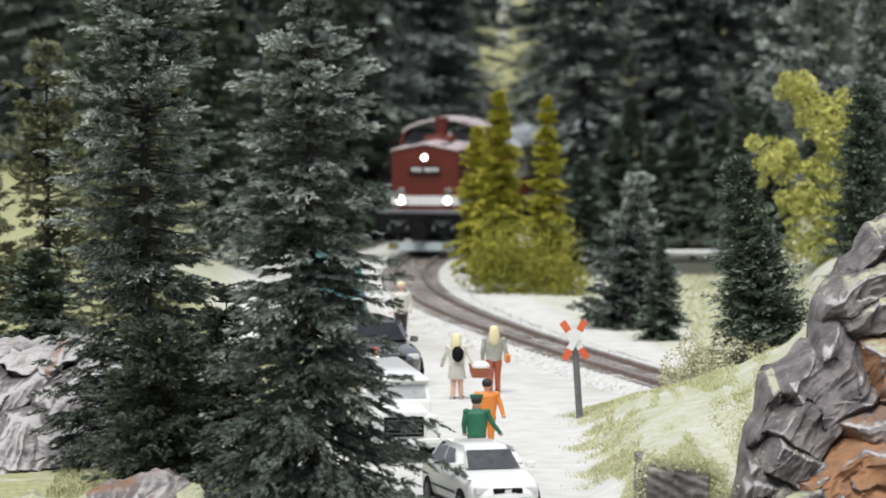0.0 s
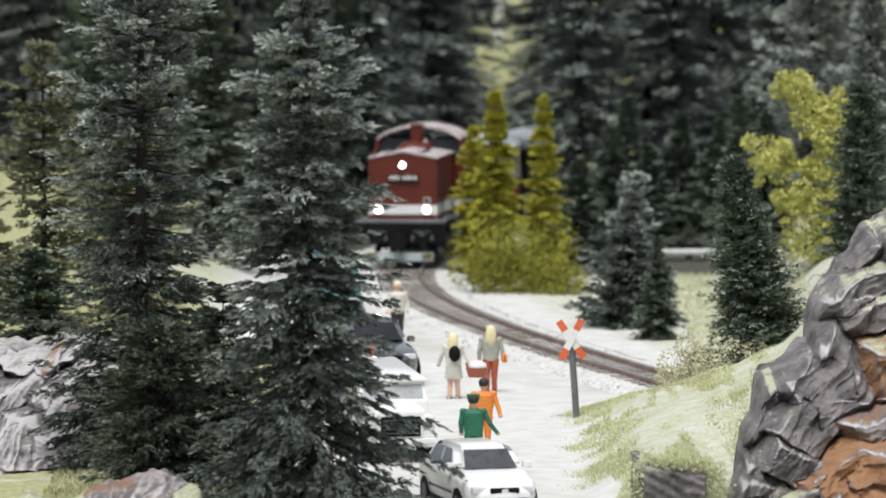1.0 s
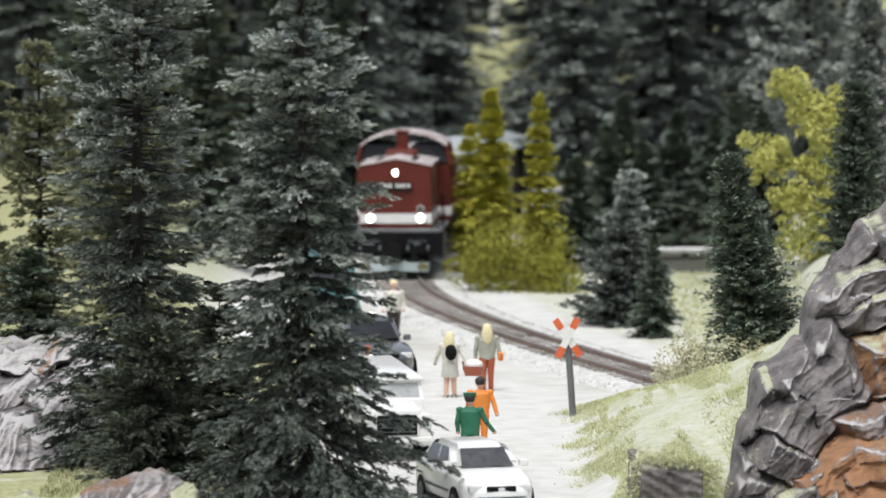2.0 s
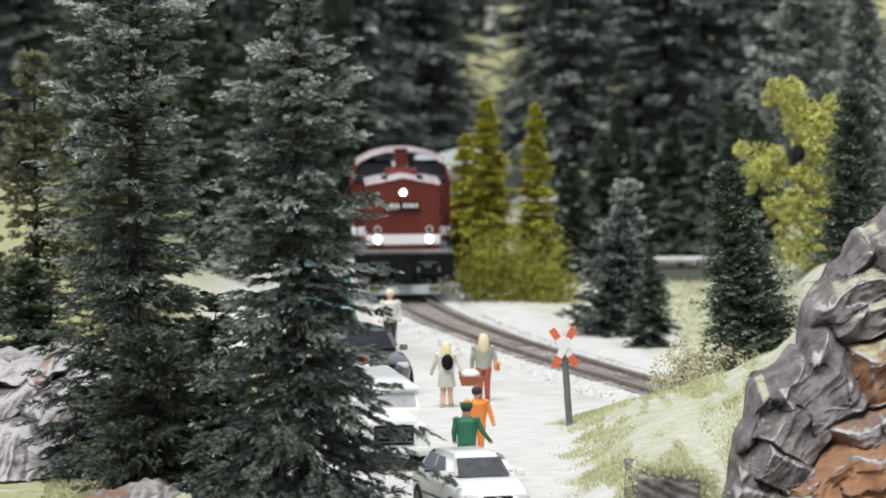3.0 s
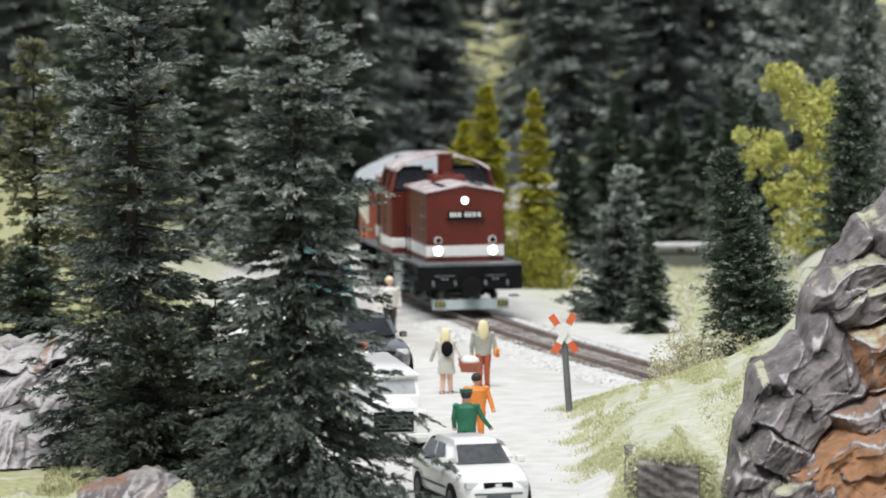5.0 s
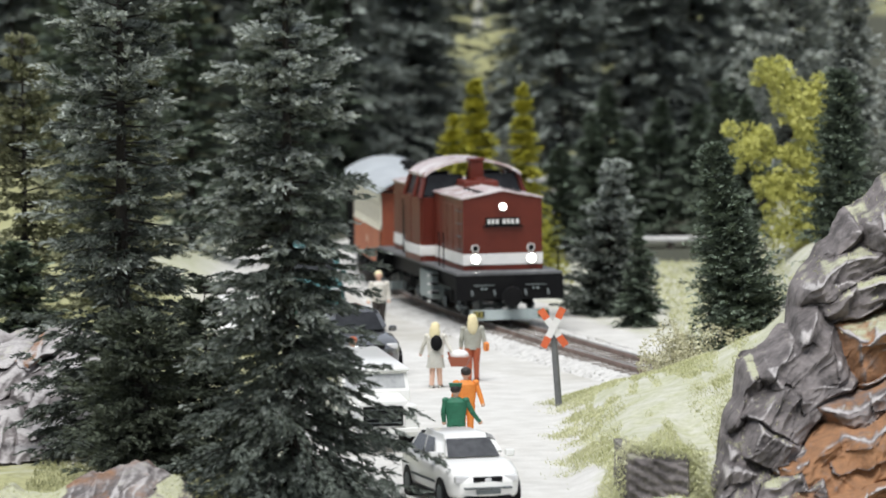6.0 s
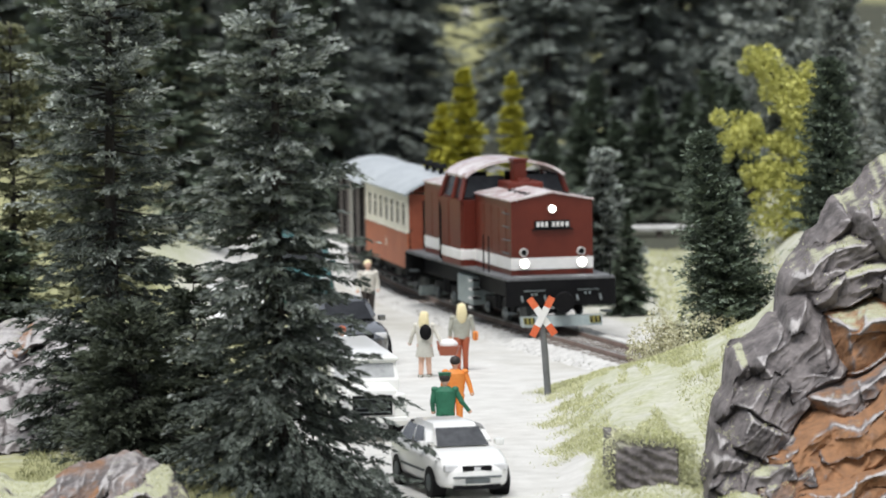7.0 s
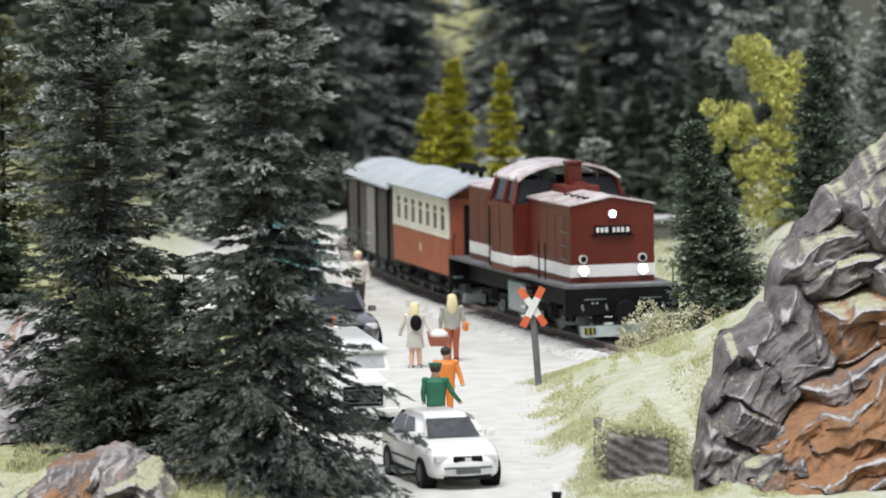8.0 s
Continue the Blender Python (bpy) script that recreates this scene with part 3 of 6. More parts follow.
foam_tree(P(1.15, 178.5, 0.0), "low yellow-green bush at the foot of the firs", 42, [
    [((-1.0, 0, 0.3), 0.5), ((0, 0, 0.75), 0.85), ((1.0, -0.5, 0.5), 0.7), ((1.9, -1.5, 0.3), 0.5)],
    [((-0.4, 0.6, 0.6), 0.7), ((0.8, 0.4, 0.9), 0.7)]], mat=NEEDLE_O)

for _i, (_tx, _ty, _h) in enumerate(((-9.3, 158, 6.5), (-11.6, 178, 10.5), (-8.6, 185, 9.8), (-19.5, 192, 11), (-13.4, 196, 12), (-6.6, 200, 11), (-9.8, 205, 12.5), (-4.6, 203, 9.5))):
    spruce("spruce_tree", P(_tx, _ty, float(ground_h(_tx, _ty)) - 0.1), "dark green model spruce on the meadow behind the queue", 80 + _i, _h,
           [(0.0, 1.5), (0.2, 1.7), (0.5, 1.3), (0.85, 0.6), (1, 0.15)], 330, 50, 0.33, NEEDLE_D if _i % 3 else NEEDLE_B, "meadow spruces", trunk=0.16)

for _i, (_tx, _ty, _h) in enumerate(((3.6, 191, 3.6), (4.9, 197, 4.4), (6.1, 196, 3.8), (7.4, 199, 4.8), (8.7, 197, 4.2), (9.9, 194, 4.6), (-5.2, 194, 4.6), (-4.6, 209, 6.0), (-3.2, 216, 6.5), (5.6, 203, 5.2))):
    spruce("spruce_tree", P(_tx, _ty, float(ground_h(_tx, _ty)) - 0.05), "low dark green spruce at the edge of the wood", 130 + _i, _h,
           [(0.0, 1.25), (0.3, 1.1), (0.7, 0.6), (1, 0.1)], 220, 44, 0.3, NEEDLE_D, "young spruces", trunk=0.1, limit=60)

# the dark wood in the distance
FAR = []
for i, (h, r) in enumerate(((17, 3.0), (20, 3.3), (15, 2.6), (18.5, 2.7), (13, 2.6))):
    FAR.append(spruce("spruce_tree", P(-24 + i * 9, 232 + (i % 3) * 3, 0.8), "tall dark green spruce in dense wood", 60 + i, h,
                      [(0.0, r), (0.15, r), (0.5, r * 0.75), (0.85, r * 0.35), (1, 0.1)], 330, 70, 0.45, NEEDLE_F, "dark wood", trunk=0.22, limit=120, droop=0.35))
_r = random.Random(5)
SPOTS = [(x + _r.uniform(-0.9, 0.9), y + _r.uniform(-2, 2)) for y, x0 in ((207, -20), (214, -24), (222, -25.5), (238, -27), (250, -29), (262, -31), (276, -33))
         for x in np.arange(x0, -x0, 3.1 if y < 230 else 4.2)]
for x, y in SPOTS:
    px = x / y
    if abs(px - 0.0056) < 0.0058 and 226 < y < 270:
        continue
    if y < 250 and abs(x - float(track_x(y))) < 3.3:
        continue
    if px > 0.065:
        continue
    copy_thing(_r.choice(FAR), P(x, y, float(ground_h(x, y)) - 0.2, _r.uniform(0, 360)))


# ---- rocks ----
def rock_mass(label, x0, x1, outline, lean, blocks, seed, depth=1.7, step_x=0.026, rows=330, foot=-1.2):
    """A cast rock face of interlocking blocks: a leaning sheet, pushed out block by block, split by creases and closed down its back. Each block is a part."""
    xs = np.arange(x0, x1, step_x)
    front = int(rows * 0.88)
    X = np.repeat(xs[None, :], rows, 0)
    top = np.interp(xs, [p[0] for p in outline], [p[1] for p in outline])
    top = top + np.array([0.22 * noise.noise(Vector((x * 1.6, seed, 0))) + 0.1 * noise.noise(Vector((x * 4.5, seed, 3))) for x in xs])
    w = np.clip(np.arange(rows) / (front - 1), 0, 1)[:, None]
    Z = foot + (top[None, :] - foot) * w
    back = np.clip((np.arange(rows) - front + 1) / (rows - front), 0, 1)[:, None]
    flat = np.stack([X, np.zeros_like(X), Z], -1).reshape(-1, 3)
    warp = np.array([noise.noise_vector(Vector((p[0] * 0.9, seed, p[2] * 0.9))) * 0.34 + noise.noise_vector(Vector((p[0] * 2.6, seed, p[2] * 2.6))) * 0.10 for p in flat]).reshape(rows, -1, 3)
    wx, wz = X + warp[..., 0], Z + warp[..., 2]
    best = np.full(X.shape, -0.25)
    owner = np.zeros(X.shape, int)
    for k, (cx, cy, cz, half, thick, slant, *_rest) in enumerate(blocks):
        c, n = math.cos(radians(slant)), math.sin(radians(slant))
        du = ((wx - cx) * c + (wz - cz) * n) / (half * 1.2)
        dw = ((wz - cz) * c - (wx - cx) * n) / (thick * 1.25)
        m = np.maximum(np.abs(du), np.abs(dw))
        h = (0.55 + 0.45 * min(1.0, thick / 0.6)) * (np.minimum(1.0, 2.4 * (1 - m)) + 0.42 * dw + 0.3 * du * math.sin(k * 2.3))
        won = h > best
        best = np.where(won, h, best)
        owner[won] = k + 1
    crease = np.empty(X.size)
    for i, p in enumerate(flat):
        k = owner.flat[i]
        a = radians(blocks[k - 1][5] if k else 50) * 0.8 + 0.25
        q = Vector((p[0] * math.cos(a) + p[2] * math.sin(a), 0, -p[0] * math.sin(a) + p[2] * math.cos(a)))
        q = q + Vector((warp.reshape(-1, 3)[i][0], 0, warp.reshape(-1, 3)[i][2])) * 0.8
        r = Vector((q.x * 0.9, k * 1.7 + seed, q.z * 2.0))
        d, c = noise.voronoi(r)
        t = noise.cell_vector(c[0] * 6.1 + Vector((seed, 2, 1)))
        v = 0.24 * (t.x - 0.5) + 0.38 * ((r.x - c[0].x) * (t.y - 0.5) + (r.z - c[0].z) * (t.z - 0.5))
        v += 0.15 * (1 - 2.6 * abs(noise.noise(Vector((q.x * 0.9, seed + k, q.z * 2.4)))))
        v += 0.06 * (1 - 2.6 * abs(noise.noise(Vector((q.x * 2.4, seed + k * 2, q.z * 5.2)))))
        v += 0.02 * (1 - 2.6 * abs(noise.noise(Vector((q.x * 6.5, seed, q.z * 12)))))
        crease[i] = v
    crease = crease.reshape(X.shape)
    rim = step((top[None, :] - Z) / 0.5)
    out = (best * depth + crease) * (0.25 + 0.75 * rim)
    Y = lean[0] + lean[1] * Z - lean[2] * np.maximum(0, lean[3] - Z) - out + 0.5 * (1 - rim) ** 2 + 4.0 * back
    Zb = Z - (top[None, :] - foot) * back ** 2 * 0.9
    pts = np.stack([X + warp[..., 0] * 0.7, Y, Zb], -1)
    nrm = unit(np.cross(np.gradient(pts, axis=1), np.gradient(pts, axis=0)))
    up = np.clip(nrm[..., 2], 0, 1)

    def smooth(a, n):
        a = a.copy()
        for _k in range(n):
            a[1:-1, 1:-1] = (a[:-2, 1:-1] + a[2:, 1:-1] + a[1:-1, :-2] + a[1:-1, 2:] + a[1:-1, 1:-1]) / 5
        return a

    # paler on proud edges and upward faces, darker in the creases
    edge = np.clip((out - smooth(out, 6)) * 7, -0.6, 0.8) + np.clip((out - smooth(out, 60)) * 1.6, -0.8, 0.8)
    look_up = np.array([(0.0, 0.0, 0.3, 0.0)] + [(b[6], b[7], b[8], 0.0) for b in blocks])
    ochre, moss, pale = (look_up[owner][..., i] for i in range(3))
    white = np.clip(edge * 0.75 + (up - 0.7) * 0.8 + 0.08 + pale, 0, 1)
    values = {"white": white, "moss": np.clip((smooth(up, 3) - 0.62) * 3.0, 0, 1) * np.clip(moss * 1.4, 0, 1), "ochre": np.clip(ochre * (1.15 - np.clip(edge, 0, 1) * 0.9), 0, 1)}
    green = (smooth(up, 3) > 0.66) & (back < 0.3) & (np.random.default_rng(int(seed)).random(X.shape) < 0.55 * moss - 0.2)
    MOSSY.extend((pts[green] - np.array([0, 0, 0.02])).tolist())
    idx = np.arange(X.size).reshape(X.shape)
    faces = np.stack([idx[:-1, :-1], idx[:-1, 1:], idx[1:, 1:], idx[1:, :-1]], -1).reshape(-1, 4)
    whose = owner[:-1, :-1].reshape(-1)
    t = thing("rock_outcrop", P(0, 0), label, "rock", "rock outcrops")
    flatp = pts.reshape(-1, 3)
    for k in range(len(blocks) + 1):
        f = faces[whose == k]
        if len(f) < 12:
            continue
        used, f = np.unique(f, return_inverse=True)
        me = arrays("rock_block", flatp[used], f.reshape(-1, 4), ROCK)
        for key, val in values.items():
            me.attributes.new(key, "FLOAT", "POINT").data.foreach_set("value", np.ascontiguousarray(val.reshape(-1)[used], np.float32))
        me.shade_smooth()
        me.set_sharp_from_angle(angle=radians(50))
        ob = new("rock_block", me)
        ob.parent = t
        tagged(ob, "ochre-brown block with pale edges" if k and blocks[k - 1][6] > 0.5 else "")


MOSSY = []


# blocks of the rock faces: middle, half length, half thickness, slant, ochre, moss, paleness
FACE_BLOCKS = [
    (9.28, 123.1, 5.91, 1.30, 0.55, 33, 0.00, 0.5, -0.05),
    (8.34, 122.2, 5.21, 0.62, 0.54, 40, 0.35, 0.2, -0.05),
    (8.77, 121.3, 4.48, 1.34, 0.36, 22, 0.15, 0.5, -0.05),
    (8.80, 120.6, 3.94, 1.27, 0.34, 17, 0.00, 0.7, 0.05),
    (9.22, 119.4, 2.96, 0.89, 0.55, 10, 0.95, 0.5, 0.00),
    (7.48, 119.0, 2.68, 1.02, 0.86, 35, 0.05, 0.3, 0.00),
    (6.19, 118.4, 2.19, 1.04, 0.36, 55, 0.00, 0.5, 0.00),
    (7.05, 117.9, 1.75, 0.62, 0.67, 50, 0.00, 0.4, 0.05),
    (8.82, 118.0, 1.85, 1.13, 0.45, 20, 0.60, 0.3, -0.05),
    (8.27, 116.6, 0.71, 1.81, 0.77, 27, 0.95, 0.3, 0.00),
    (5.75, 116.3, 0.51, 0.64, 0.99, 60, 0.00, 0.5, 0.00),
    (7.14, 115.6, -0.05, 0.81, 0.41, 25, 0.60, 0.5, 0.00),
    (6.64, 116.9, 0.92, 0.53, 0.65, 60, 0.00, 0.6, 0.00),
    (10.12, 122.2, 5.17, 0.86, 0.74, 30, 0.20, 0.5, -0.05),
    (10.22, 120.5, 3.83, 0.84, 0.72, 20, 0.20, 0.5, 0.00),
    (5.44, 118.0, 1.83, 0.89, 0.21, 28, 0.00, 0.9, 0.50),
    (8.46, 115.4, -0.24, 1.51, 0.47, 10, 0.80, 0.4, 0.00),
    (5.68, 115.9, 0.15, 0.62, 0.55, 66, 0.00, 0.6, 0.00),
    (8.40, 115.6, -0.06, 1.81, 0.58, 24, 0.95, 0.2, 0.00),
    (5.11, 117.1, 1.10, 0.35, 0.59, 60, 0.00, 0.8, 0.00),
    (6.77, 115.7, 0.01, 0.75, 0.42, 30, 0.25, 0.6, 0.00),
]
FOOT_BLOCKS = [
    (-7.50, 115.2, 0.42, 0.80, 0.52, 38, 0.5, 0.2, 0.25),
    (-6.63, 115.6, 0.60, 0.67, 0.51, 55, 0.45, 0.3, 0.35),
    (-8.29, 115.0, 0.36, 0.81, 0.39, 5, 0.10, 0.9, 0.20),
    (-5.69, 115.4, 0.30, 0.64, 0.35, -10, 0.00, 0.8, 0.20),
    (-6.93, 114.6, 0.30, 0.35, 0.41, 65, 0.80, 0.2, 0.10),
    (-8.42, 113.6, 0.21, 0.86, 0.36, 5, 0.10, 0.7, 0.40),
    (-6.40, 113.4, 0.15, 0.68, 0.34, -8, 0.20, 0.7, 0.40),
    (-5.12, 114.2, 0.12, 0.69, 0.25, -5, 0.00, 0.9, 0.30),
    (-7.58, 113.0, 0.07, 0.45, 0.45, 60, 0.80, 0.3, 0.20),
    (-4.09, 114.3, 0.01, 0.57, 0.21, 5, 0.00, 0.9, 0.20),
]


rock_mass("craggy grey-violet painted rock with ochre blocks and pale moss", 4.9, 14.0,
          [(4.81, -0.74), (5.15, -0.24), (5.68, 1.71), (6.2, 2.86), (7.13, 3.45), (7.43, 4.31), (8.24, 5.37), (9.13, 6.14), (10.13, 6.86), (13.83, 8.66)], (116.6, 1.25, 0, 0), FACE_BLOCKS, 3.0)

LEDGE_BLOCKS = [
    (-9.4, 0, 2.60, 1.7, 0.26, 3, 0.0, 0.3, 0.45),
    (-9.65, 0, 2.42, 0.36, 0.15, 18, 0.85, 0.0, 0.3),
    (-10.2, 0, 1.90, 0.85, 0.32, 35, 0.0, 0.1, 0.4),
    (-9.1, 0, 1.80, 1.0, 0.36, 8, 0.0, 0.2, 0.5),
    (-9.9, 0, 0.90, 0.60, 0.70, 75, 0.0, 0.1, 0.4),
    (-8.9, 0, 0.95, 1.0, 0.40, 5, 0.0, 0.2, 0.5),
    (-8.8, 0, 0.15, 1.1, 0.40, 3, 0.0, 0.5, 0.45),
    (-10.3, 0, -0.1, 0.8, 0.50, 60, 0.0, 0.5, 0.4),
    (-7.9, 0, 1.30, 0.8, 0.50, 10, 0.0, 0.2, 0.5),
    (-7.8, 0, 0.30, 0.8, 0.50, 0, 0.0, 0.5, 0.45),
    (-11.6, 0, 1.60, 1.0, 0.60, 20, 0.0, 0.3, 0.4),
    (-11.8, 0, 0.30, 1.0, 0.60, 10, 0.0, 0.4, 0.4),
]
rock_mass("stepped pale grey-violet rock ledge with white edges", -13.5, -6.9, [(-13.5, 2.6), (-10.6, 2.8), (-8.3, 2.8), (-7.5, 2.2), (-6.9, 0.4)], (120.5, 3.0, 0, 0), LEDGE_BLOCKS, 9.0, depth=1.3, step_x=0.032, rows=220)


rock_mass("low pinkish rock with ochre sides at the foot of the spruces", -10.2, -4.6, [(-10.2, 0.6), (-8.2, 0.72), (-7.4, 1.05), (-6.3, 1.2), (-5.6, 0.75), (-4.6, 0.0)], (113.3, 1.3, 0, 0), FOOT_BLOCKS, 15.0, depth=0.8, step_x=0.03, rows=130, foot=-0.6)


def grooved_block(m):
    """A squared grey stone with a ribbed front, its foot sunk in the bank."""
    bm = bmesh.new()
    bmesh.ops.create_grid(bm, x_segments=70, y_segments=90, size=1)
    for v in bm.verts:
        a, b = v.co.x, v.co.y
        e = min(1 - abs(a), 1 - abs(b))
        p = Vector((a * 2.1, b * 2.6, 0))
        rib = 0.022 * math.sin((b * 1.2 + a * 0.24 + 0.05 * noise.noise(p)) * 26) + 0.05 * noise.noise(p * 1.7) + 0.02 * noise.noise(p * 6)
        v.co = (a * (0.74 + 0.05 * noise.noise(Vector((b * 2, 3, 1)))), -0.3 - rib + 0.9 * max(0.0, 0.16 - e) ** 1.3 * 9, b * 1.12 + 0.06 * noise.noise(Vector((a * 2, 1, 7))) - 0.12 * a)
    rim = [e for e in bm.edges if e.is_boundary]
    out = bmesh.ops.extrude_edge_only(bm, edges=rim)["geom"]
    for v in [g for g in out if isinstance(g, bmesh.types.BMVert)]:
        v.co.y += 1.2
    bmesh.ops.contextual_create(bm, geom=[g for g in out if isinstance(g, bmesh.types.BMEdge) and g.is_boundary])
    bmesh.ops.recalc_face_normals(bm, faces=bm.faces)
    up = np.array([v.co.z for v in bm.verts])
    me = mesh_of("stone_block", bm, ROCK, 180)
    me.set_sharp_from_angle(angle=radians(40))
    for key, val in (("white", np.full(len(up), 0.42)), ("moss", np.clip((up - 0.7) * 1.5, 0, 0.5)), ("ochre", np.zeros(len(up)))):
        me.attributes.new(key, "FLOAT", "POINT").data.foreach_set("value", np.ascontiguousarray(val, np.float32))
    ob = new("stone_block", me)
    ob.matrix_basis = m
    tagged(ob, "ribbed grey stone block with moss over its edges", "rock")


grooved_block(P(4.15, 115.95, 0.08, 4))


# ---- grass fibres and bushes on the banks ----
def tufts(name, label, seed, count, spots, length, mat, lean=0.5):
    rng = np.random.default_rng(seed)
    xy = spots(rng, count)
    b = np.stack([xy[:, 0], xy[:, 1], ground_h(xy[:, 0], xy[:, 1]) - 0.02], -1)
    way = rng.normal(size=b.shape) * lean
    way[:, 2] = np.abs(way[:, 2]) + 0.7
    way = unit(way)
    side = unit(np.cross(way, rng.normal(size=b.shape)))
    ln = length * (0.5 + rng.random(len(b)))
    me = leaves_mesh(name, b, way, side, ln, ln * 0.09, mat)
    return tagged(new(name, me), label, "grass", kind="stuff")


def bank(rng, n):
    y = 114 + rng.random(n) * 26
    x = 2.75 + 4.3 * rng.random(n) ** 1.15 + 0.25 * np.sin(y * 0.9) + 0.2 * np.sin(y * 2.3) + rng.normal(size=n) * 0.22
    clump = np.array([noise.noise(Vector((a * 1.0, b * 0.14, 0.3))) + 0.6 * noise.noise(Vector((a * 3.2, b * 0.4, 4.3))) for a, b in zip(x, y)])
    clear = (clump < -0.05 + 0.55 * (rng.random(len(x)) - 0.5))
    return np.stack([x, y], -1)[~clear]


tufts("grass", "pale yellow-green grass fibres on the bank", 51, 120000, bank, 0.085, GRASS, 0.9)
tufts("grass", "pale yellow-green grass fibres beyond the rails", 52, 9000,
      lambda rng, n: np.stack([6.2 + 3.5 * rng.random(n), 140 + 45 * rng.random(n)], -1), 0.16, GRASS)
tufts("grass", "pale grass fibres among the foreground spruces", 53, 14000,
      lambda rng, n: np.stack([-9 + 7.0 * rng.random(n), 111.5 + 11 * rng.random(n)], -1), 0.12, MOSS)
tufts("grass", "pale grass fibres on the meadow", 54, 7000,
      lambda rng, n: np.stack([-15 + 7 * rng.random(n), 132 + 30 * rng.random(n)], -1), 0.18, GRASS)


def hanging_moss(seed, count):
    """Fibres that hang over the edges of the stone block and fill the gap beside it."""
    rng = np.random.default_rng(seed)
    k = rng.random(count)
    w = rng.random(count)
    x = np.where(k < 0.35, 3.45 + 1.5 * w, np.where(k < 0.85, 5.02 + 0.28 * rng.normal(size=count) * 0.5, 3.42 + 0.25 * rng.normal(size=count) * 0.5))
    z = np.where(k < 0.35, 1.30 - 0.16 * (w - 0.5) + 0.08 * rng.normal(size=count), np.where(k < 0.85, -0.3 + 1.55 * w, 0.2 + 1.1 * w))
    y = 115.72 + 0.5 * rng.random(count)
    b = np.stack([x, y, z], -1)
    way = rng.normal(size=b.shape) * 0.5
    way[:, 1] -= 0.5
    way[:, 2] -= 0.5
    way = unit(way)
    side = unit(np.cross(way, rng.normal(size=b.shape)))
    ln = 0.085 * (0.5 + rng.random(count))
    tagged(new("moss", leaves_mesh("moss", b, way, side, ln, ln * 0.12, GRASS)), "yellow-green moss fibres hanging over grey stone", "moss", kind="stuff")


hanging_moss(57, 5500)


def ledge_moss(seed):
    """Short fibres on the upward faces of the mossy stones."""
    rng = np.random.default_rng(seed)
    b = np.repeat(np.array(MOSSY), 3, axis=0)
    b = b + rng.normal(size=b.shape) * np.array([0.05, 0.05, 0.01])
    way = rng.normal(size=b.shape) * 0.6
    way[:, 2] = np.abs(way[:, 2]) + 0.5
    way = unit(way)
    side = unit(np.cross(way, rng.normal(size=b.shape)))
    ln = 0.06 * (0.5 + rng.random(len(b)))
    tagged(new("moss", leaves_mesh("moss", b, way, side, ln, ln * 0.12, GRASS)), "pale yellow-green moss fibres on rock ledges", "moss", kind="stuff")


ledge_moss(58)
foam_tree(P(5.95, 138.5, 0.55), "dry pale yellow shrub with sparse dark leaves on the bank", 43, [
    [((-0.7, 0, 0.2), 0.45), ((0, 0, 0.5), 0.6), ((0.7, 0.2, 0.5), 0.5)], [((-0.2, 0.3, 0.4), 0.5), ((-0.1, 0, 0.95), 0.35)], [((-0.5, -0.5, 0.2), 0.45), ((0.6, -0.5, 0.3), 0.5)]], leaf=0.045, mat=BUSH, flakes=330)


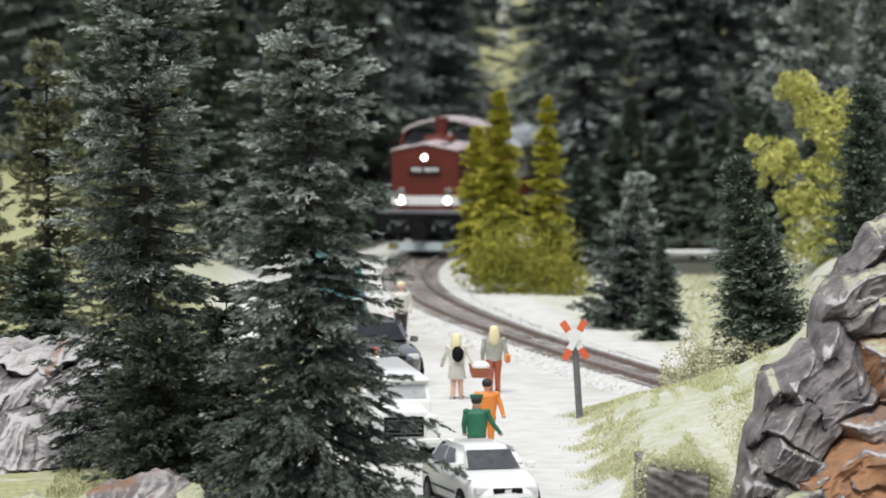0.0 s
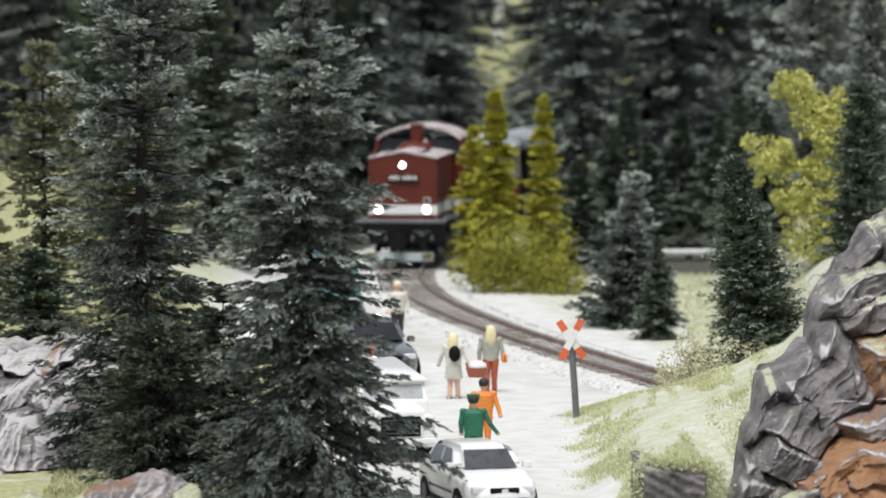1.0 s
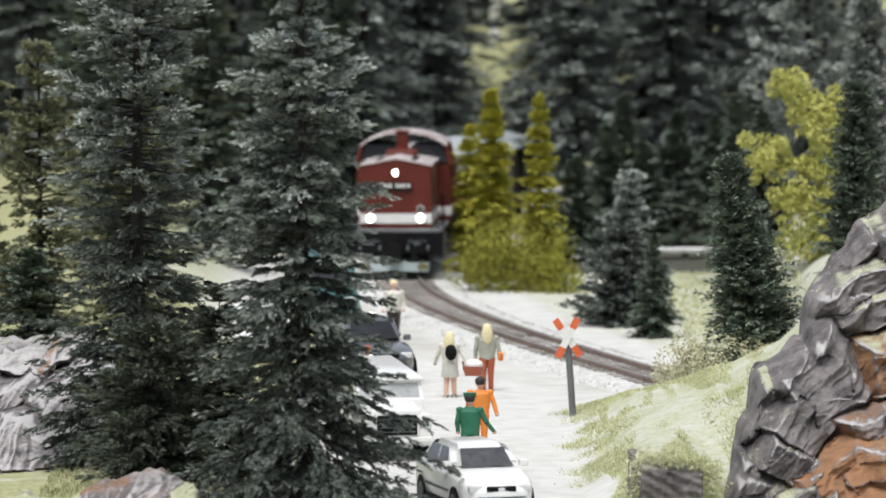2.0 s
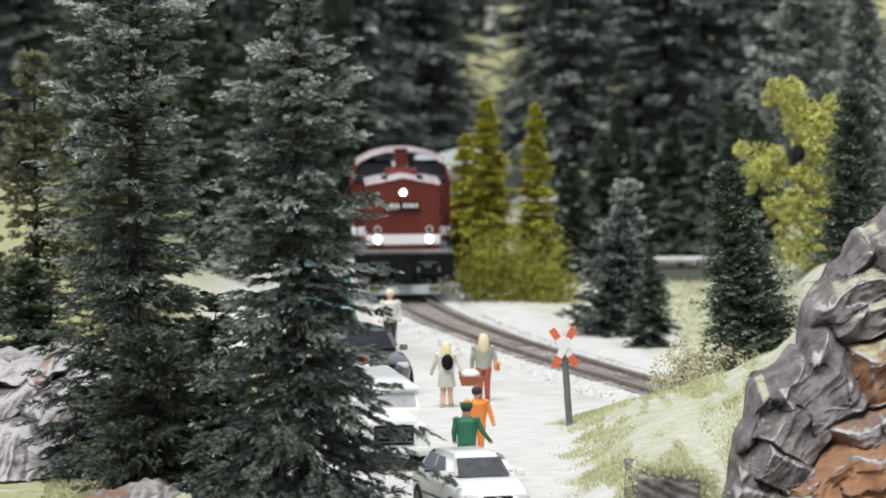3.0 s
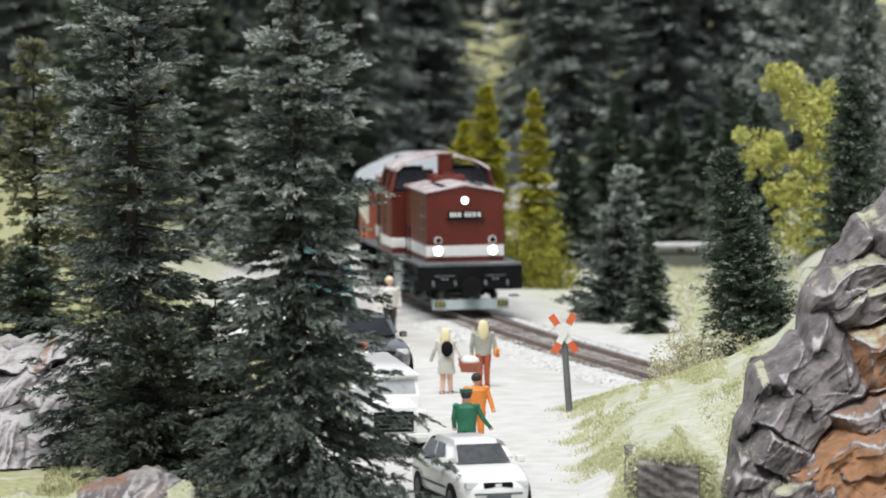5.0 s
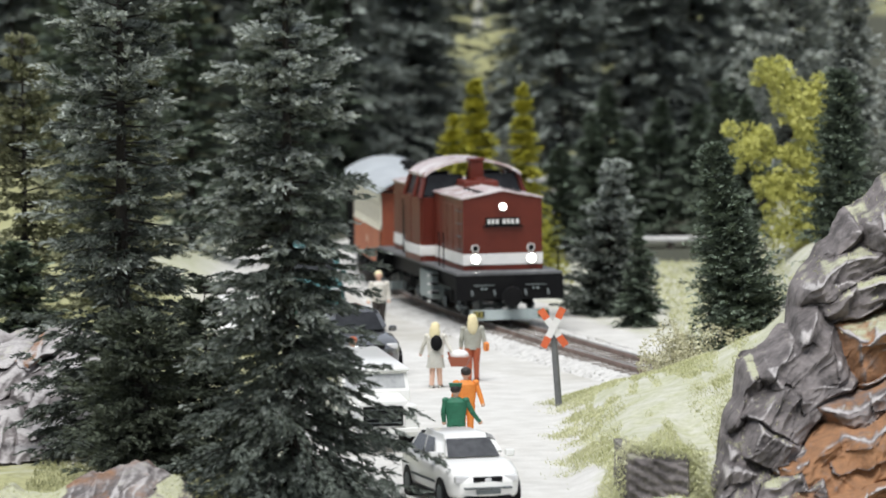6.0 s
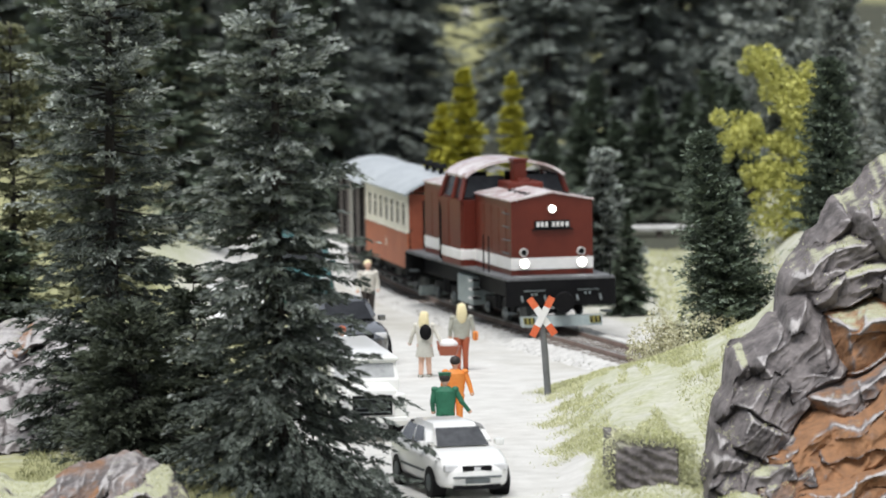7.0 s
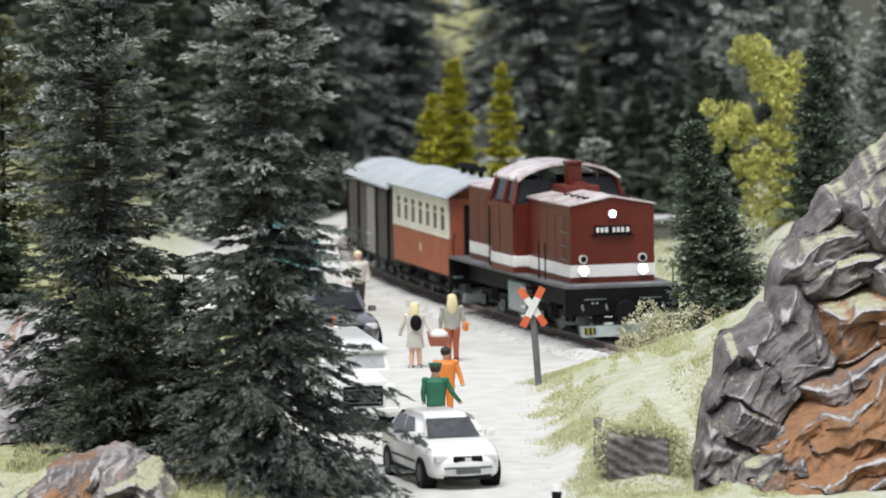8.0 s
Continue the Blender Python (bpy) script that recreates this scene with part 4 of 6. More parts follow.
# ---- the track ----
def build_track():
    a0, a1 = arc_at(128), arc_at(246)
    bed = thing("track_bed", P(0, 0), "pale ballast bed of the narrow-gauge track", "track bed", kind="structure")
    cs = np.arange(a0, a1, 0.35)
    prof = [(-2.0, -0.05), (-1.25, 0.14), (1.25, 0.14), (2.0, -0.05)]
    v = []
    for a in cs:
        x, y = on_track(a)
        x2, y2 = on_track(a + 0.1)
        t = Vector((x2 - x, y2 - y, 0)).normalized()
        for o, z in prof:
            v.append((x + t.y * o, y - t.x * o, z + 0.03 * noise.noise(Vector((x * 2, y * 2, o)))))
    n = len(cs)
    f = [(i * 4 + j, i * 4 + j + 1, i * 4 + j + 5, i * 4 + j + 4) for i in range(n - 1) for j in range(3)]
    ob = new("bed", arrays("bed", v, f, BALLAST))
    ob.parent = bed
    ob.data.shade_smooth()
    for side in (-0.5, 0.5):
        r = thing("rail", P(0, 0), "rusty brown steel rail with a worn bright top", "rail", "rails", "structure")
        for nm, mat, pr in (("web", RAIL, [(-0.07, 0.14), (-0.025, 0.2), (-0.035, 0.26), (0.035, 0.26), (0.025, 0.2), (0.07, 0.14)]),
                            ("head", RAILTOP, [(-0.035, 0.262), (-0.03, 0.283), (0.03, 0.283), (0.035, 0.262)])):
            v = []
            for a in cs:
                x, y = on_track(a)
                x2, y2 = on_track(a + 0.1)
                t = Vector((x2 - x, y2 - y, 0)).normalized()
                for o, z in pr:
                    v.append((x + t.y * (o + side), y - t.x * (o + side), z))
            k = len(pr)
            f = [(i * k + j, i * k + (j + 1) % k, (i + 1) * k + (j + 1) % k, (i + 1) * k + j) for i in range(n - 1) for j in range(k)]
            ob = new(nm, arrays(nm, v, f, mat))
            ob.parent = r
    me = mesh_of("sleeper", boxed(-0.11, 0.11, -0.95, 0.95, 0.08, 0.165, 0.015), SLEEPER)
    _q = random.Random(3)
    for i in range(int((a1 - a0) / 0.62)):
        a = a0 + i * 0.62
        x, y = on_track(a)
        x2, y2 = on_track(a + 0.1)
        ob = new("sleeper", me)
        ob.parent = bed
        ob.matrix_basis = P(x, y, 0.0, math.degrees(math.atan2(y2 - y, x2 - x)) + _q.uniform(-1.5, 1.5))
    rng = np.random.default_rng(8)
    k = 9000
    a = a0 + (arc_at(200) - a0) * rng.random(k)
    o = (rng.random(k) - 0.5) * 3.6
    x, y = np.interp(a, _arc, _x), np.interp(a, _arc, _y)
    x2, y2 = np.interp(a + 0.1, _arc, _x), np.interp(a + 0.1, _arc, _y)
    tx, ty = (x2 - x) / 0.1, (y2 - y) / 0.1
    c = np.stack([x + ty * o, y - tx * o, 0.13 - np.maximum(0, np.abs(o) - 1.25) * 0.22], -1)
    sz = 0.025 + 0.035 * rng.random((k, 1, 1))
    tet = unit(rng.normal(size=(k, 4, 3)))
    v = (c[:, None] + tet * sz).reshape(-1, 3)
    i = np.arange(k)[:, None] * 4
    f = np.concatenate([i + np.array(q) for q in ((0, 1, 2), (0, 3, 1), (0, 2, 3), (1, 3, 2))])
    tagged(new("ballast_stones", arrays("ballast_stones", v, f, BALLAST)), "loose pale ballast stones along the track", "gravel", kind="stuff")


build_track()


# ---- the train ----
def bogie(parent, x, wheelbase, r, half, mat=BLACK):
    bm = bmesh.new()
    for s in (-1, 1):
        box(bm, x - wheelbase / 2 - 0.55, x + wheelbase / 2 + 0.55, s * half - 0.06, s * half + 0.06, 0.42, 0.72, 0.03)
        for e in (-1, 1):
            box(bm, x + e * wheelbase / 2 - 0.17, x + e * wheelbase / 2 + 0.17, s * half - 0.02 + s * 0.06, s * half + 0.02 + s * 0.1, 0.25, 0.62, 0.03)
            rod(bm, (x + e * wheelbase / 2, s * half, 0.42), (x + e * wheelbase / 2, s * (half + 0.17), 0.42), 0.1, None, 10)
        rod(bm, (x - 0.2, s * (half + 0.05), 0.45), (x - 0.2, s * (half + 0.05), 0.85), 0.09, None, 8)
        rod(bm, (x + 0.2, s * (half + 0.05), 0.45), (x + 0.2, s * (half + 0.05), 0.85), 0.09, None, 8)
    box(bm, x - 0.3, x + 0.3, -half, half, 0.45, 0.85)
    b = part("bogie", bm, mat, parent)
    for s in (-1, 1):
        for e in (-1, 1):
            c = x + e * wheelbase / 2
            bm = boxed(c - 0.14, c + 0.14, min(s * (half + 0.1), s * (half + 0.16)), max(s * (half + 0.1), s * (half + 0.16)), 0.28, 0.56, 0.03)
            rod(bm, (c, s * (half + 0.15), 0.42), (c, s * (half + 0.2), 0.42), 0.085, None, 12)
            part("axle_box", bm, GREY, b)
    for e in (-1, 1):
        WHEELS.append((wheelset(b, x + e * wheelbase / 2, r), x + e * wheelbase / 2, r))


def wheelset(parent, x, r):
    bm = bmesh.new()
    for s in (-1, 1):
        rod(bm, (0, s * 0.46, 0), (0, s * 0.56, 0), r, None, 20)
        rod(bm, (0, s * 0.44, 0), (0, s * 0.47, 0), r + 0.03, None, 20)
        for k in range(4):
            a = k * math.pi / 2
            box(bm, math.cos(a) * r * 0.5 - 0.05, math.cos(a) * r * 0.5 + 0.05, s * 0.56 - 0.01, s * 0.56 + 0.02, math.sin(a) * r * 0.5 - 0.05, math.sin(a) * r * 0.5 + 0.05)
    rod(bm, (0, -0.5, 0), (0, 0.5, 0), 0.07, None, 8)
    return part("wheelset", bm, GREY, parent, m=P(x, 0, r))


WHEELS = []
HF, HB, CF, CB, RB = 5.9, 1.95, 1.95, -0.36, -3.96      # hood front, hood back, cab front, cab back, rear hood end
HW, Z0, Z1, PK = 1.146, 1.506, 3.547, 0.21
CW = 1.56


def hood(bm, x0, x1):
    """A hood with a low gabled top and softened edges."""
    out = [(-HW, Z0), (-HW, Z1 - 0.04), (-HW + 0.05, Z1), (0, Z1 + PK), (HW - 0.05, Z1), (HW, Z1 - 0.04), (HW, Z0)]
    a = [bm.verts.new((x0, y, z)) for y, z in out]
    b = [bm.verts.new((x1, y, z)) for y, z in out]
    fs = [bm.faces.new(a), bm.faces.new(b[::-1])]
    for i in range(len(out)):
        fs.append(bm.faces.new((a[i], b[i], b[(i + 1) % len(out)], a[(i + 1) % len(out)])))
    bmesh.ops.recalc_face_normals(bm, faces=fs)
    return bm


def build_loco():
    t = thing("diesel_locomotive", P(0, 0), "dark red centre-cab diesel locomotive with white waist stripe, headlights lit", "locomotive")
    h = part("front_hood", hood(bmesh.new(), HB, HF), RED, t)
    part("rear_hood", hood(bmesh.new(), RB, CB), RED, t)
    # hood lids, the glare from above painted into their colour
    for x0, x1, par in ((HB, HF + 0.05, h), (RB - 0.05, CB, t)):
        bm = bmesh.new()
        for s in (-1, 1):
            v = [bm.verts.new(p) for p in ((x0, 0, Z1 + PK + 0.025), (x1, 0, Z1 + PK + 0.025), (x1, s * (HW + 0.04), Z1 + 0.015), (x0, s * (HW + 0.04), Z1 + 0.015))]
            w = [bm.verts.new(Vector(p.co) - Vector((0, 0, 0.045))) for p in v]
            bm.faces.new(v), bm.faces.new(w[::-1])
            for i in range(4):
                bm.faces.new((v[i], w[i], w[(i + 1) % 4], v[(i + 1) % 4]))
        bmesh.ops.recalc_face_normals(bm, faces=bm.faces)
        part("hood_top", bm, ROOFRED, par, "red hood top with pale lamp glare painted in")
    # white stripe
    for x0, x1, w in ((HB, HF, HW), (RB, CB, HW)):
        part("stripe", boxed(x0 - 0.012, x1 + 0.012, -w - 0.012, w + 0.012, Z0 + 0.15, Z0 + 0.47), WHITE, t, "white waist stripe")
    # cab
    bm = bmesh.new()
    lower = [(CB, -CW, Z0), (CF, -CW, Z0), (CF, CW, Z0), (CB, CW, Z0)]
    waist = [(CB, -CW, 3.35), (CF, -CW, 3.35), (CF, CW, 3.35), (CB, CW, 3.35)]
    a = [bm.verts.new(p) for p in lower]
    b = [bm.verts.new(p) for p in waist]
    bm.faces.new(a[::-1]), bm.faces.new(b)
    for i in range(4):
        bm.faces.new((a[i], a[(i + 1) % 4], b[(i + 1) % 4], b[i]))
    bmesh.ops.bevel(bm, geom=[e for e in bm.edges if abs(e.verts[0].co.z - e.verts[1].co.z) > 1], offset=0.07, segments=3, affect="EDGES")
    cab = part("cab", bm, RED, t)
    part("stripe", boxed(CB - 0.014, CF + 0.014, -CW - 0.014, CW + 0.014, Z0 + 0.15, Z0 + 0.47, 0.05), WHITE, cab, "white waist stripe")
    # window band, leaning inwards
    EW, EZ = 1.36, 4.05
    fo, bo = CF - 0.2, CB + 0.2
    low = {"fl": (CF, CW), "fr": (CF, -CW), "bl": (CB, CW), "br": (CB, -CW)}
    top = {"fl": (fo, EW), "fr": (fo, -EW), "bl": (bo, EW), "br": (bo, -EW)}
    for k in low:
        bm = bmesh.new()
        rod(bm, (low[k][0], low[k][1], 3.33), (top[k][0], top[k][1], EZ), 0.08, 0.07, 8)
        part("pillar", bm, RED, cab)
    for s in (-1, 1):
        bm = bmesh.new()
        rod(bm, (CF - 0.95, s * CW * 0.995, 3.33), (CF - 0.95, s * EW, EZ), 0.07, 0.06, 6)
        part("pillar", bm, RED, cab)

    def pane(c, label):
        bm = bmesh.new()
        v = [bm.verts.new(p) for p in c]
        bm.faces.new(v)
        e = bmesh.ops.extrude_face_region(bm, geom=bm.faces[:])
        n = (v[1].co - v[0].co).cross(v[2].co - v[0].co).normalized() * 0.03
        bmesh.ops.translate(bm, verts=[q for q in e["geom"] if isinstance(q, bmesh.types.BMVert)], vec=n)
        bmesh.ops.recalc_face_normals(bm, faces=bm.faces)
        part("window", bm, GLASS, cab, label)

    for s in (-1, 1):
        pane([(CF - 0.1, s * 1.5, 3.4), (CF - 0.88, s * 1.5, 3.4), (CF - 0.88, s * 1.36, 4.0), (fo - 0.12, s * 1.36, 4.0)], "dark cab side window")
        pane([(CF - 1.02, s * 1.5, 3.4), (CB + 0.1, s * 1.5, 3.4), (bo + 0.12, s * 1.36, 4.0), (CF - 1.02, s * 1.36, 4.0)], "dark cab side window")
        pane([(CF - 0.04, s * 0.26, 3.42), (CF - 0.04, s * 1.45, 3.42), (fo, s * 1.27, 4.0), (fo, s * 0.26, 4.0)], "dark front window")
        pane([(CB + 0.04, s * 0.26, 3.42), (CB + 0.04, s * 1.45, 3.42), (bo, s * 1.27, 4.0), (bo, s * 0.26, 4.0)], "dark rear window")
    # arched roof
    bm = bmesh.new()
    n = 14
    rows = []
    for x in (bo - 0.22, fo + 0.28):
        up, dn = [], []
        for i in range(n + 1):
            y = -1.44 + 2.88 * i / n
            z = 4.02 + 0.43 * (1 - (y / 1.44) ** 2) ** 0.8
            up.append(bm.verts.new((x, y, z)))
            dn.append(bm.verts.new((x, y * 0.985, z - 0.07)))
        rows.append((up, dn))
    for i in range(n):
        (u0, d0), (u1, d1) = rows
        bm.faces.new((u0[i], u1[i], u1[i + 1], u0[i + 1]))
        bm.faces.new((d0[i], d0[i + 1], d1[i + 1], d1[i]))
        bm.faces.new((u0[i], u0[i + 1], d0[i + 1], d0[i]))
        bm.faces.new((u1[i], d1[i], d1[i + 1], u1[i + 1]))
    for i in (0, n):
        bm.faces.new((rows[0][0][i], rows[0][1][i], rows[1][1][i], rows[1][0][i]))
    bmesh.ops.recalc_face_normals(bm, faces=bm.faces)
    roof = part("cab_roof", bm, ROOFRED, cab, "arched red cab roof with pale lamp glare painted in", smooth=35)
    # exhaust stack and hood fittings
    bm = boxed(2.15, 2.6, -0.19, 0.19, 3.7, 4.42, 0.03)
    box(bm, 2.12, 2.63, -0.22, 0.22, 4.42, 4.5, 0.02)
    part("exhaust_stack", bm, RED, h, "square red exhaust stack")
    part("stack_base", boxed(2.0, 3.2, -0.5, 0.5, 3.6, 3.88, 0.05), RED, h)
    bm = bmesh.new()
    rod(bm, (2.95, 0.0, 3.86), (2.95, 0.0, 3.97), 0.2, 0.17, 16)
    part("filler_cap", bm, RED, h)
    for x in (3.7, 4.3, 4.9, 5.4):
        for s in (-1, 1):
            part("lifting_eye", boxed(x - 0.05, x + 0.05, s * 0.55 - 0.09, s * 0.55 + 0.09, 3.63, 3.72, 0.01), BLACK, h)
    # front and rear end fittings
    for x, s, lit in ((HF, 1, True), (RB, -1, False)):
        for y in (-0.81, 0.81):
            bm = bmesh.new()
            rod(bm, (x, y, 1.83), (x + s * 0.1, y, 1.83), 0.145, 0.14, 18)
            lamp_ob = part("headlight", bm, WHITE, t)
            bm = bmesh.new()
            rod(bm, (x + s * 0.1, y, 1.83), (x + s * 0.125, y, 1.83), 0.115, None, 18)
            part("lens", bm, HEADLIGHT if lit else LAMPGLASS, lamp_ob, "glowing white lens" if lit else "")
            bm = bmesh.new()
            rod(bm, (x, y, 2.13), (x + s * 0.06, y, 2.13), 0.115, None, 16)
            ring = part("tail_lamp", bm, WHITE, t, "white-ringed dark tail lamp")
            bm = bmesh.new()
            rod(bm, (x + s * 0.06, y, 2.13), (x + s * 0.07, y, 2.13), 0.085, None, 16)
            part("lens", bm, BLACK, ring)
        bm = bmesh.new()
        rod(bm, (x, 0, 3.3), (x + s * 0.08, 0, 3.3), 0.11, None, 18)
        top_l = part("headlight", bm, WHITE, t)
        bm = bmesh.new()
        rod(bm, (x + s * 0.08, 0, 3.3), (x + s * 0.1, 0, 3.3), 0.085, None, 18)
        part("lens", bm, HEADLIGHT if lit else LAMPGLASS, top_l, "glowing white lens" if lit else "")
        plate = part("number_plate", boxed(min(x, x + s * 0.03), max(x, x + s * 0.03), -0.5, 0.5, 2.76, 2.99, 0.01), BLACK, t, "black plate with a row of pale marks")
        part("plate_ledge", boxed(min(x, x + s * 0.09), max(x, x + s * 0.09), -0.58, 0.58, 2.73, 2.76), BLACK, plate)
        marks = [-0.4, -0.28, -0.16, 0.04, 0.16, 0.28, 0.42]
        for k, y in enumerate(marks):
            part("mark", boxed(min(x + s * 0.03, x + s * 0.04), max(x + s * 0.03, x + s * 0.04), y - 0.04, y + 0.04, 2.815, 2.945), WHITE, plate)
    # ladder rungs, handrails and doors on the hood sides
    for s in (-1, 1):
        for k in range(4):
            bm = bmesh.new()
            z = 2.1 + 0.36 * k
            rod(bm, (5.2, s * (HW + 0.06), z), (5.75, s * (HW + 0.06), z), 0.018, None, 6)
            rod(bm, (5.2, s * HW, z), (5.2, s * (HW + 0.06), z), 0.018, None, 6)
            rod(bm, (5.75, s * HW, z), (5.75, s * (HW + 0.06), z), 0.018, None, 6)
            part("rung", bm, GREY, h)
        for x in (2.6, 3.4, 4.2, 5.0):
            part("side_door", boxed(x - 0.36, x + 0.36, s * HW - 0.012, s * HW + 0.012, Z0 + 0.55, Z1 - 0.25, 0.008), RED, h)
        for x in (-1.0, -1.8, -2.6, -3.4):
            part("side_door", boxed(x - 0.36, x + 0.36, s * HW - 0.012, s * HW + 0.012, Z0 + 0.55, Z1 - 0.25, 0.008), RED, t)
        for x, z in ((3.9, 2.5), (4.5, 2.5), (-0.9, 3.0)):
            bm = bmesh.new()
            rod(bm, (x, s * (HW + 0.28), Z0), (x, s * (HW + 0.28), z), 0.02, None, 6)
            part("handrail", bm, BLACK, t)
        part("door", boxed(CB + 0.25, CB + 0.95, s * CW - 0.02, s * CW + 0.02, Z0 + 0.5, 3.3, 0.01), RED, cab)
        bm = bmesh.new()
        rod(bm, (CB + 0.15, s * (CW + 0.07), Z0 + 0.1), (CB + 0.15, s * (CW + 0.07), 3.2), 0.022, None, 6)
        part("handrail", bm, BLACK, cab)
    # frame, walkway, buffer beams
    part("walkway", boxed(RB - 0.85, HF + 0.85, -1.52, 1.52, 1.42, 1.5, 0.01), WALK, t, "dark grey walkway plate")
    part("frame", boxed(RB - 0.6, HF + 0.6, -1.05, 1.05, 0.85, 1.42, 0.02), BLACK, t)
    for x, s in ((HF + 0.85, 1), (RB - 0.85, -1)):
        bm = boxed(min(x - s * 0.14, x), max(x - s * 0.14, x), -1.55, 1.55, 0.72, 1.44, 0.02)
        beam = part("buffer_beam", bm, BLACK, t)
        bm = bmesh.new()
        box(bm, min(x, x + s * 0.3), max(x, x + s * 0.3), -0.16, 0.16, 0.72, 0.95, 0.03)
        rod(bm, (x + s * 0.3, 0, 0.83), (x + s * 0.42, 0, 0.83), 0.3, 0.27, 14)
        part("coupler", bm, BLACK, beam)
        for y in (-0.75, 0.75):
            bm = bmesh.new()
            rod(bm, (x + s * 0.04, y - 0.3, 1.14), (x + s * 0.04, y + 0.3, 1.14), 0.02, None, 6)
            part("grab_bar", bm, GREY, beam)
            for k in (-0.06, 0.06):
                part("bolt", boxed(min(x, x + s * 0.03), max(x, x + s * 0.03), y + k - 0.03, y + k + 0.03, 1.02, 1.07), PLOW, beam)
        bm = bmesh.new()
        rod(bm, (x - s * 0.1, s * 1.42, 1.44), (x - s * 0.1, s * 1.42, 2.0), 0.018, None, 6)
        rod(bm, (x - s * 0.1, s * 1.42, 2.0), (x - s * 0.35, s * 1.42, 2.12), 0.018, None, 6)
        part("corner_rail", bm, BLACK, beam)
        for y in (-1.1, -0.45, 0.45, 1.1):
            bm = bmesh.new()
            rod(bm, (x, y, 1.0), (x + s * 0.12, y, 0.86), 0.035, None, 6)
            part("hose", bm, GREY, beam)
        bm = bmesh.new()
        prism(bm, [(x - s * 0.25, 0.44), (x + s * 0.05, 0.44), (x + s * 0.14, 0.17), (x - s * 0.1, 0.17)], -1.12, 1.12)
        plow = part("snow_plough", bm, PLOW, t, "pale grey-green plough with hazard corners")
        for y in (-0.93, 0.93):
            bm = bmesh.new()
            prism(bm, [(x + s * 0.055, 0.42), (x + s * 0.09, 0.42), (x + s * 0.145, 0.24), (x + s * 0.115, 0.24)], y - 0.15, y + 0.15)
            hz = part("hazard_plate", bm, YELLOW, plow, "yellow and black hazard plate")
            for k in (-0.1, 0.02, 0.14):
                bm = bmesh.new()
                prism(bm, [(x + s * 0.07, 0.415), (x + s * 0.098, 0.415), (x + s * 0.151, 0.245), (x + s * 0.125, 0.245)], y + k - 0.03, y + k + 0.02)
                part("hazard_stripe", bm, BLACK, hz)
    for s in (-1, 1):
        bm = boxed(0.2, 1.9, s * 0.9 - 0.35, s * 0.9 + 0.35, 0.4, 1.2, 0.05)
        tank = part("fuel_tank", bm, PLOW, t, "pale grey-green side tank")
        for z in (0.62, 0.86, 1.1):
            part("bracket", boxed(1.9, 1.96, min(s * 1.05, s * 1.3), max(s * 1.05, s * 1.3), z - 0.035, z + 0.035), WHITE, tank, "white bracket")
        for k in range(4):
            stair = part("tank_step", boxed(2.05, 2.4, s * 1.25 - 0.12, s * 1.25 + 0.12, 0.35 + 0.25 * k, 0.39 + 0.25 * k), BLACK, t)
            part("step_edge", boxed(2.05, 2.4, min(s * 1.37, s * 1.4), max(s * 1.37, s * 1.4), 0.34 + 0.25 * k, 0.4 + 0.25 * k), WHITE, stair, "white step edge")
        for x in (HF + 0.55, RB - 0.55):
            for k in range(2):
                part("footstep", boxed(x - 0.2, x + 0.2, s * 1.35 - 0.12, s * 1.35 + 0.12, 0.5 + 0.4 * k, 0.54 + 0.4 * k), GREY, t)
    bogie(t, 3.85, 2.0, 0.42, 0.92)
    bogie(t, -1.95, 2.0, 0.42, 0.92)
    return t


def arch_roof(x0, x1, half, z, rise, mat, t, label):
    bm = bmesh.new()
    n = 16
    r = []
    for x in (x0, x1):
        up, dn = [], []
        for i in range(n + 1):
            y = -half + 2 * half * i / n
            zz = z + rise * math.cos(y / half * math.pi / 2 * 0.98) ** 0.8
            up.append(bm.verts.new((x, y, zz)))
            dn.append(bm.verts.new((x, y * 0.985, zz - 0.06)))
        r.append((up, dn))
    (u0, d0), (u1, d1) = r
    for i in range(n):
        bm.faces.new((u0[i], u1[i], u1[i + 1], u0[i + 1]))
        bm.faces.new((d0[i], d0[i + 1], d1[i + 1], d1[i]))
        bm.faces.new((u0[i], u0[i + 1], d0[i + 1], d0[i]))
        bm.faces.new((u1[i], d1[i], d1[i + 1], u1[i + 1]))
    for i in (0, n):
        bm.faces.new((u0[i], d0[i], d1[i], u1[i]))
    bmesh.ops.recalc_face_normals(bm, faces=bm.faces)
    roof = part("roof", bm, mat, t, label, smooth=40)
    # closed end above the walls
    for x in (x0 + 0.25, x1 - 0.25):
        bm = bmesh.new()
        c = [bm.verts.new((x, -half * 0.93 + 2 * half * 0.93 * i / n, z - 0.05 + rise * math.cos((-1 + 2 * i / n) * 0.93 * math.pi / 2 * 0.98) ** 0.8)) for i in range(n + 1)]
        bm.faces.new(c)
        bmesh.ops.solidify(bm, geom=bm.faces[:], thickness=0.05)
        bmesh.ops.recalc_face_normals(bm, faces=bm.faces)
        part("gable", bm, COACHEND if "smooth" in label else VANBROWN, t)
    return roof


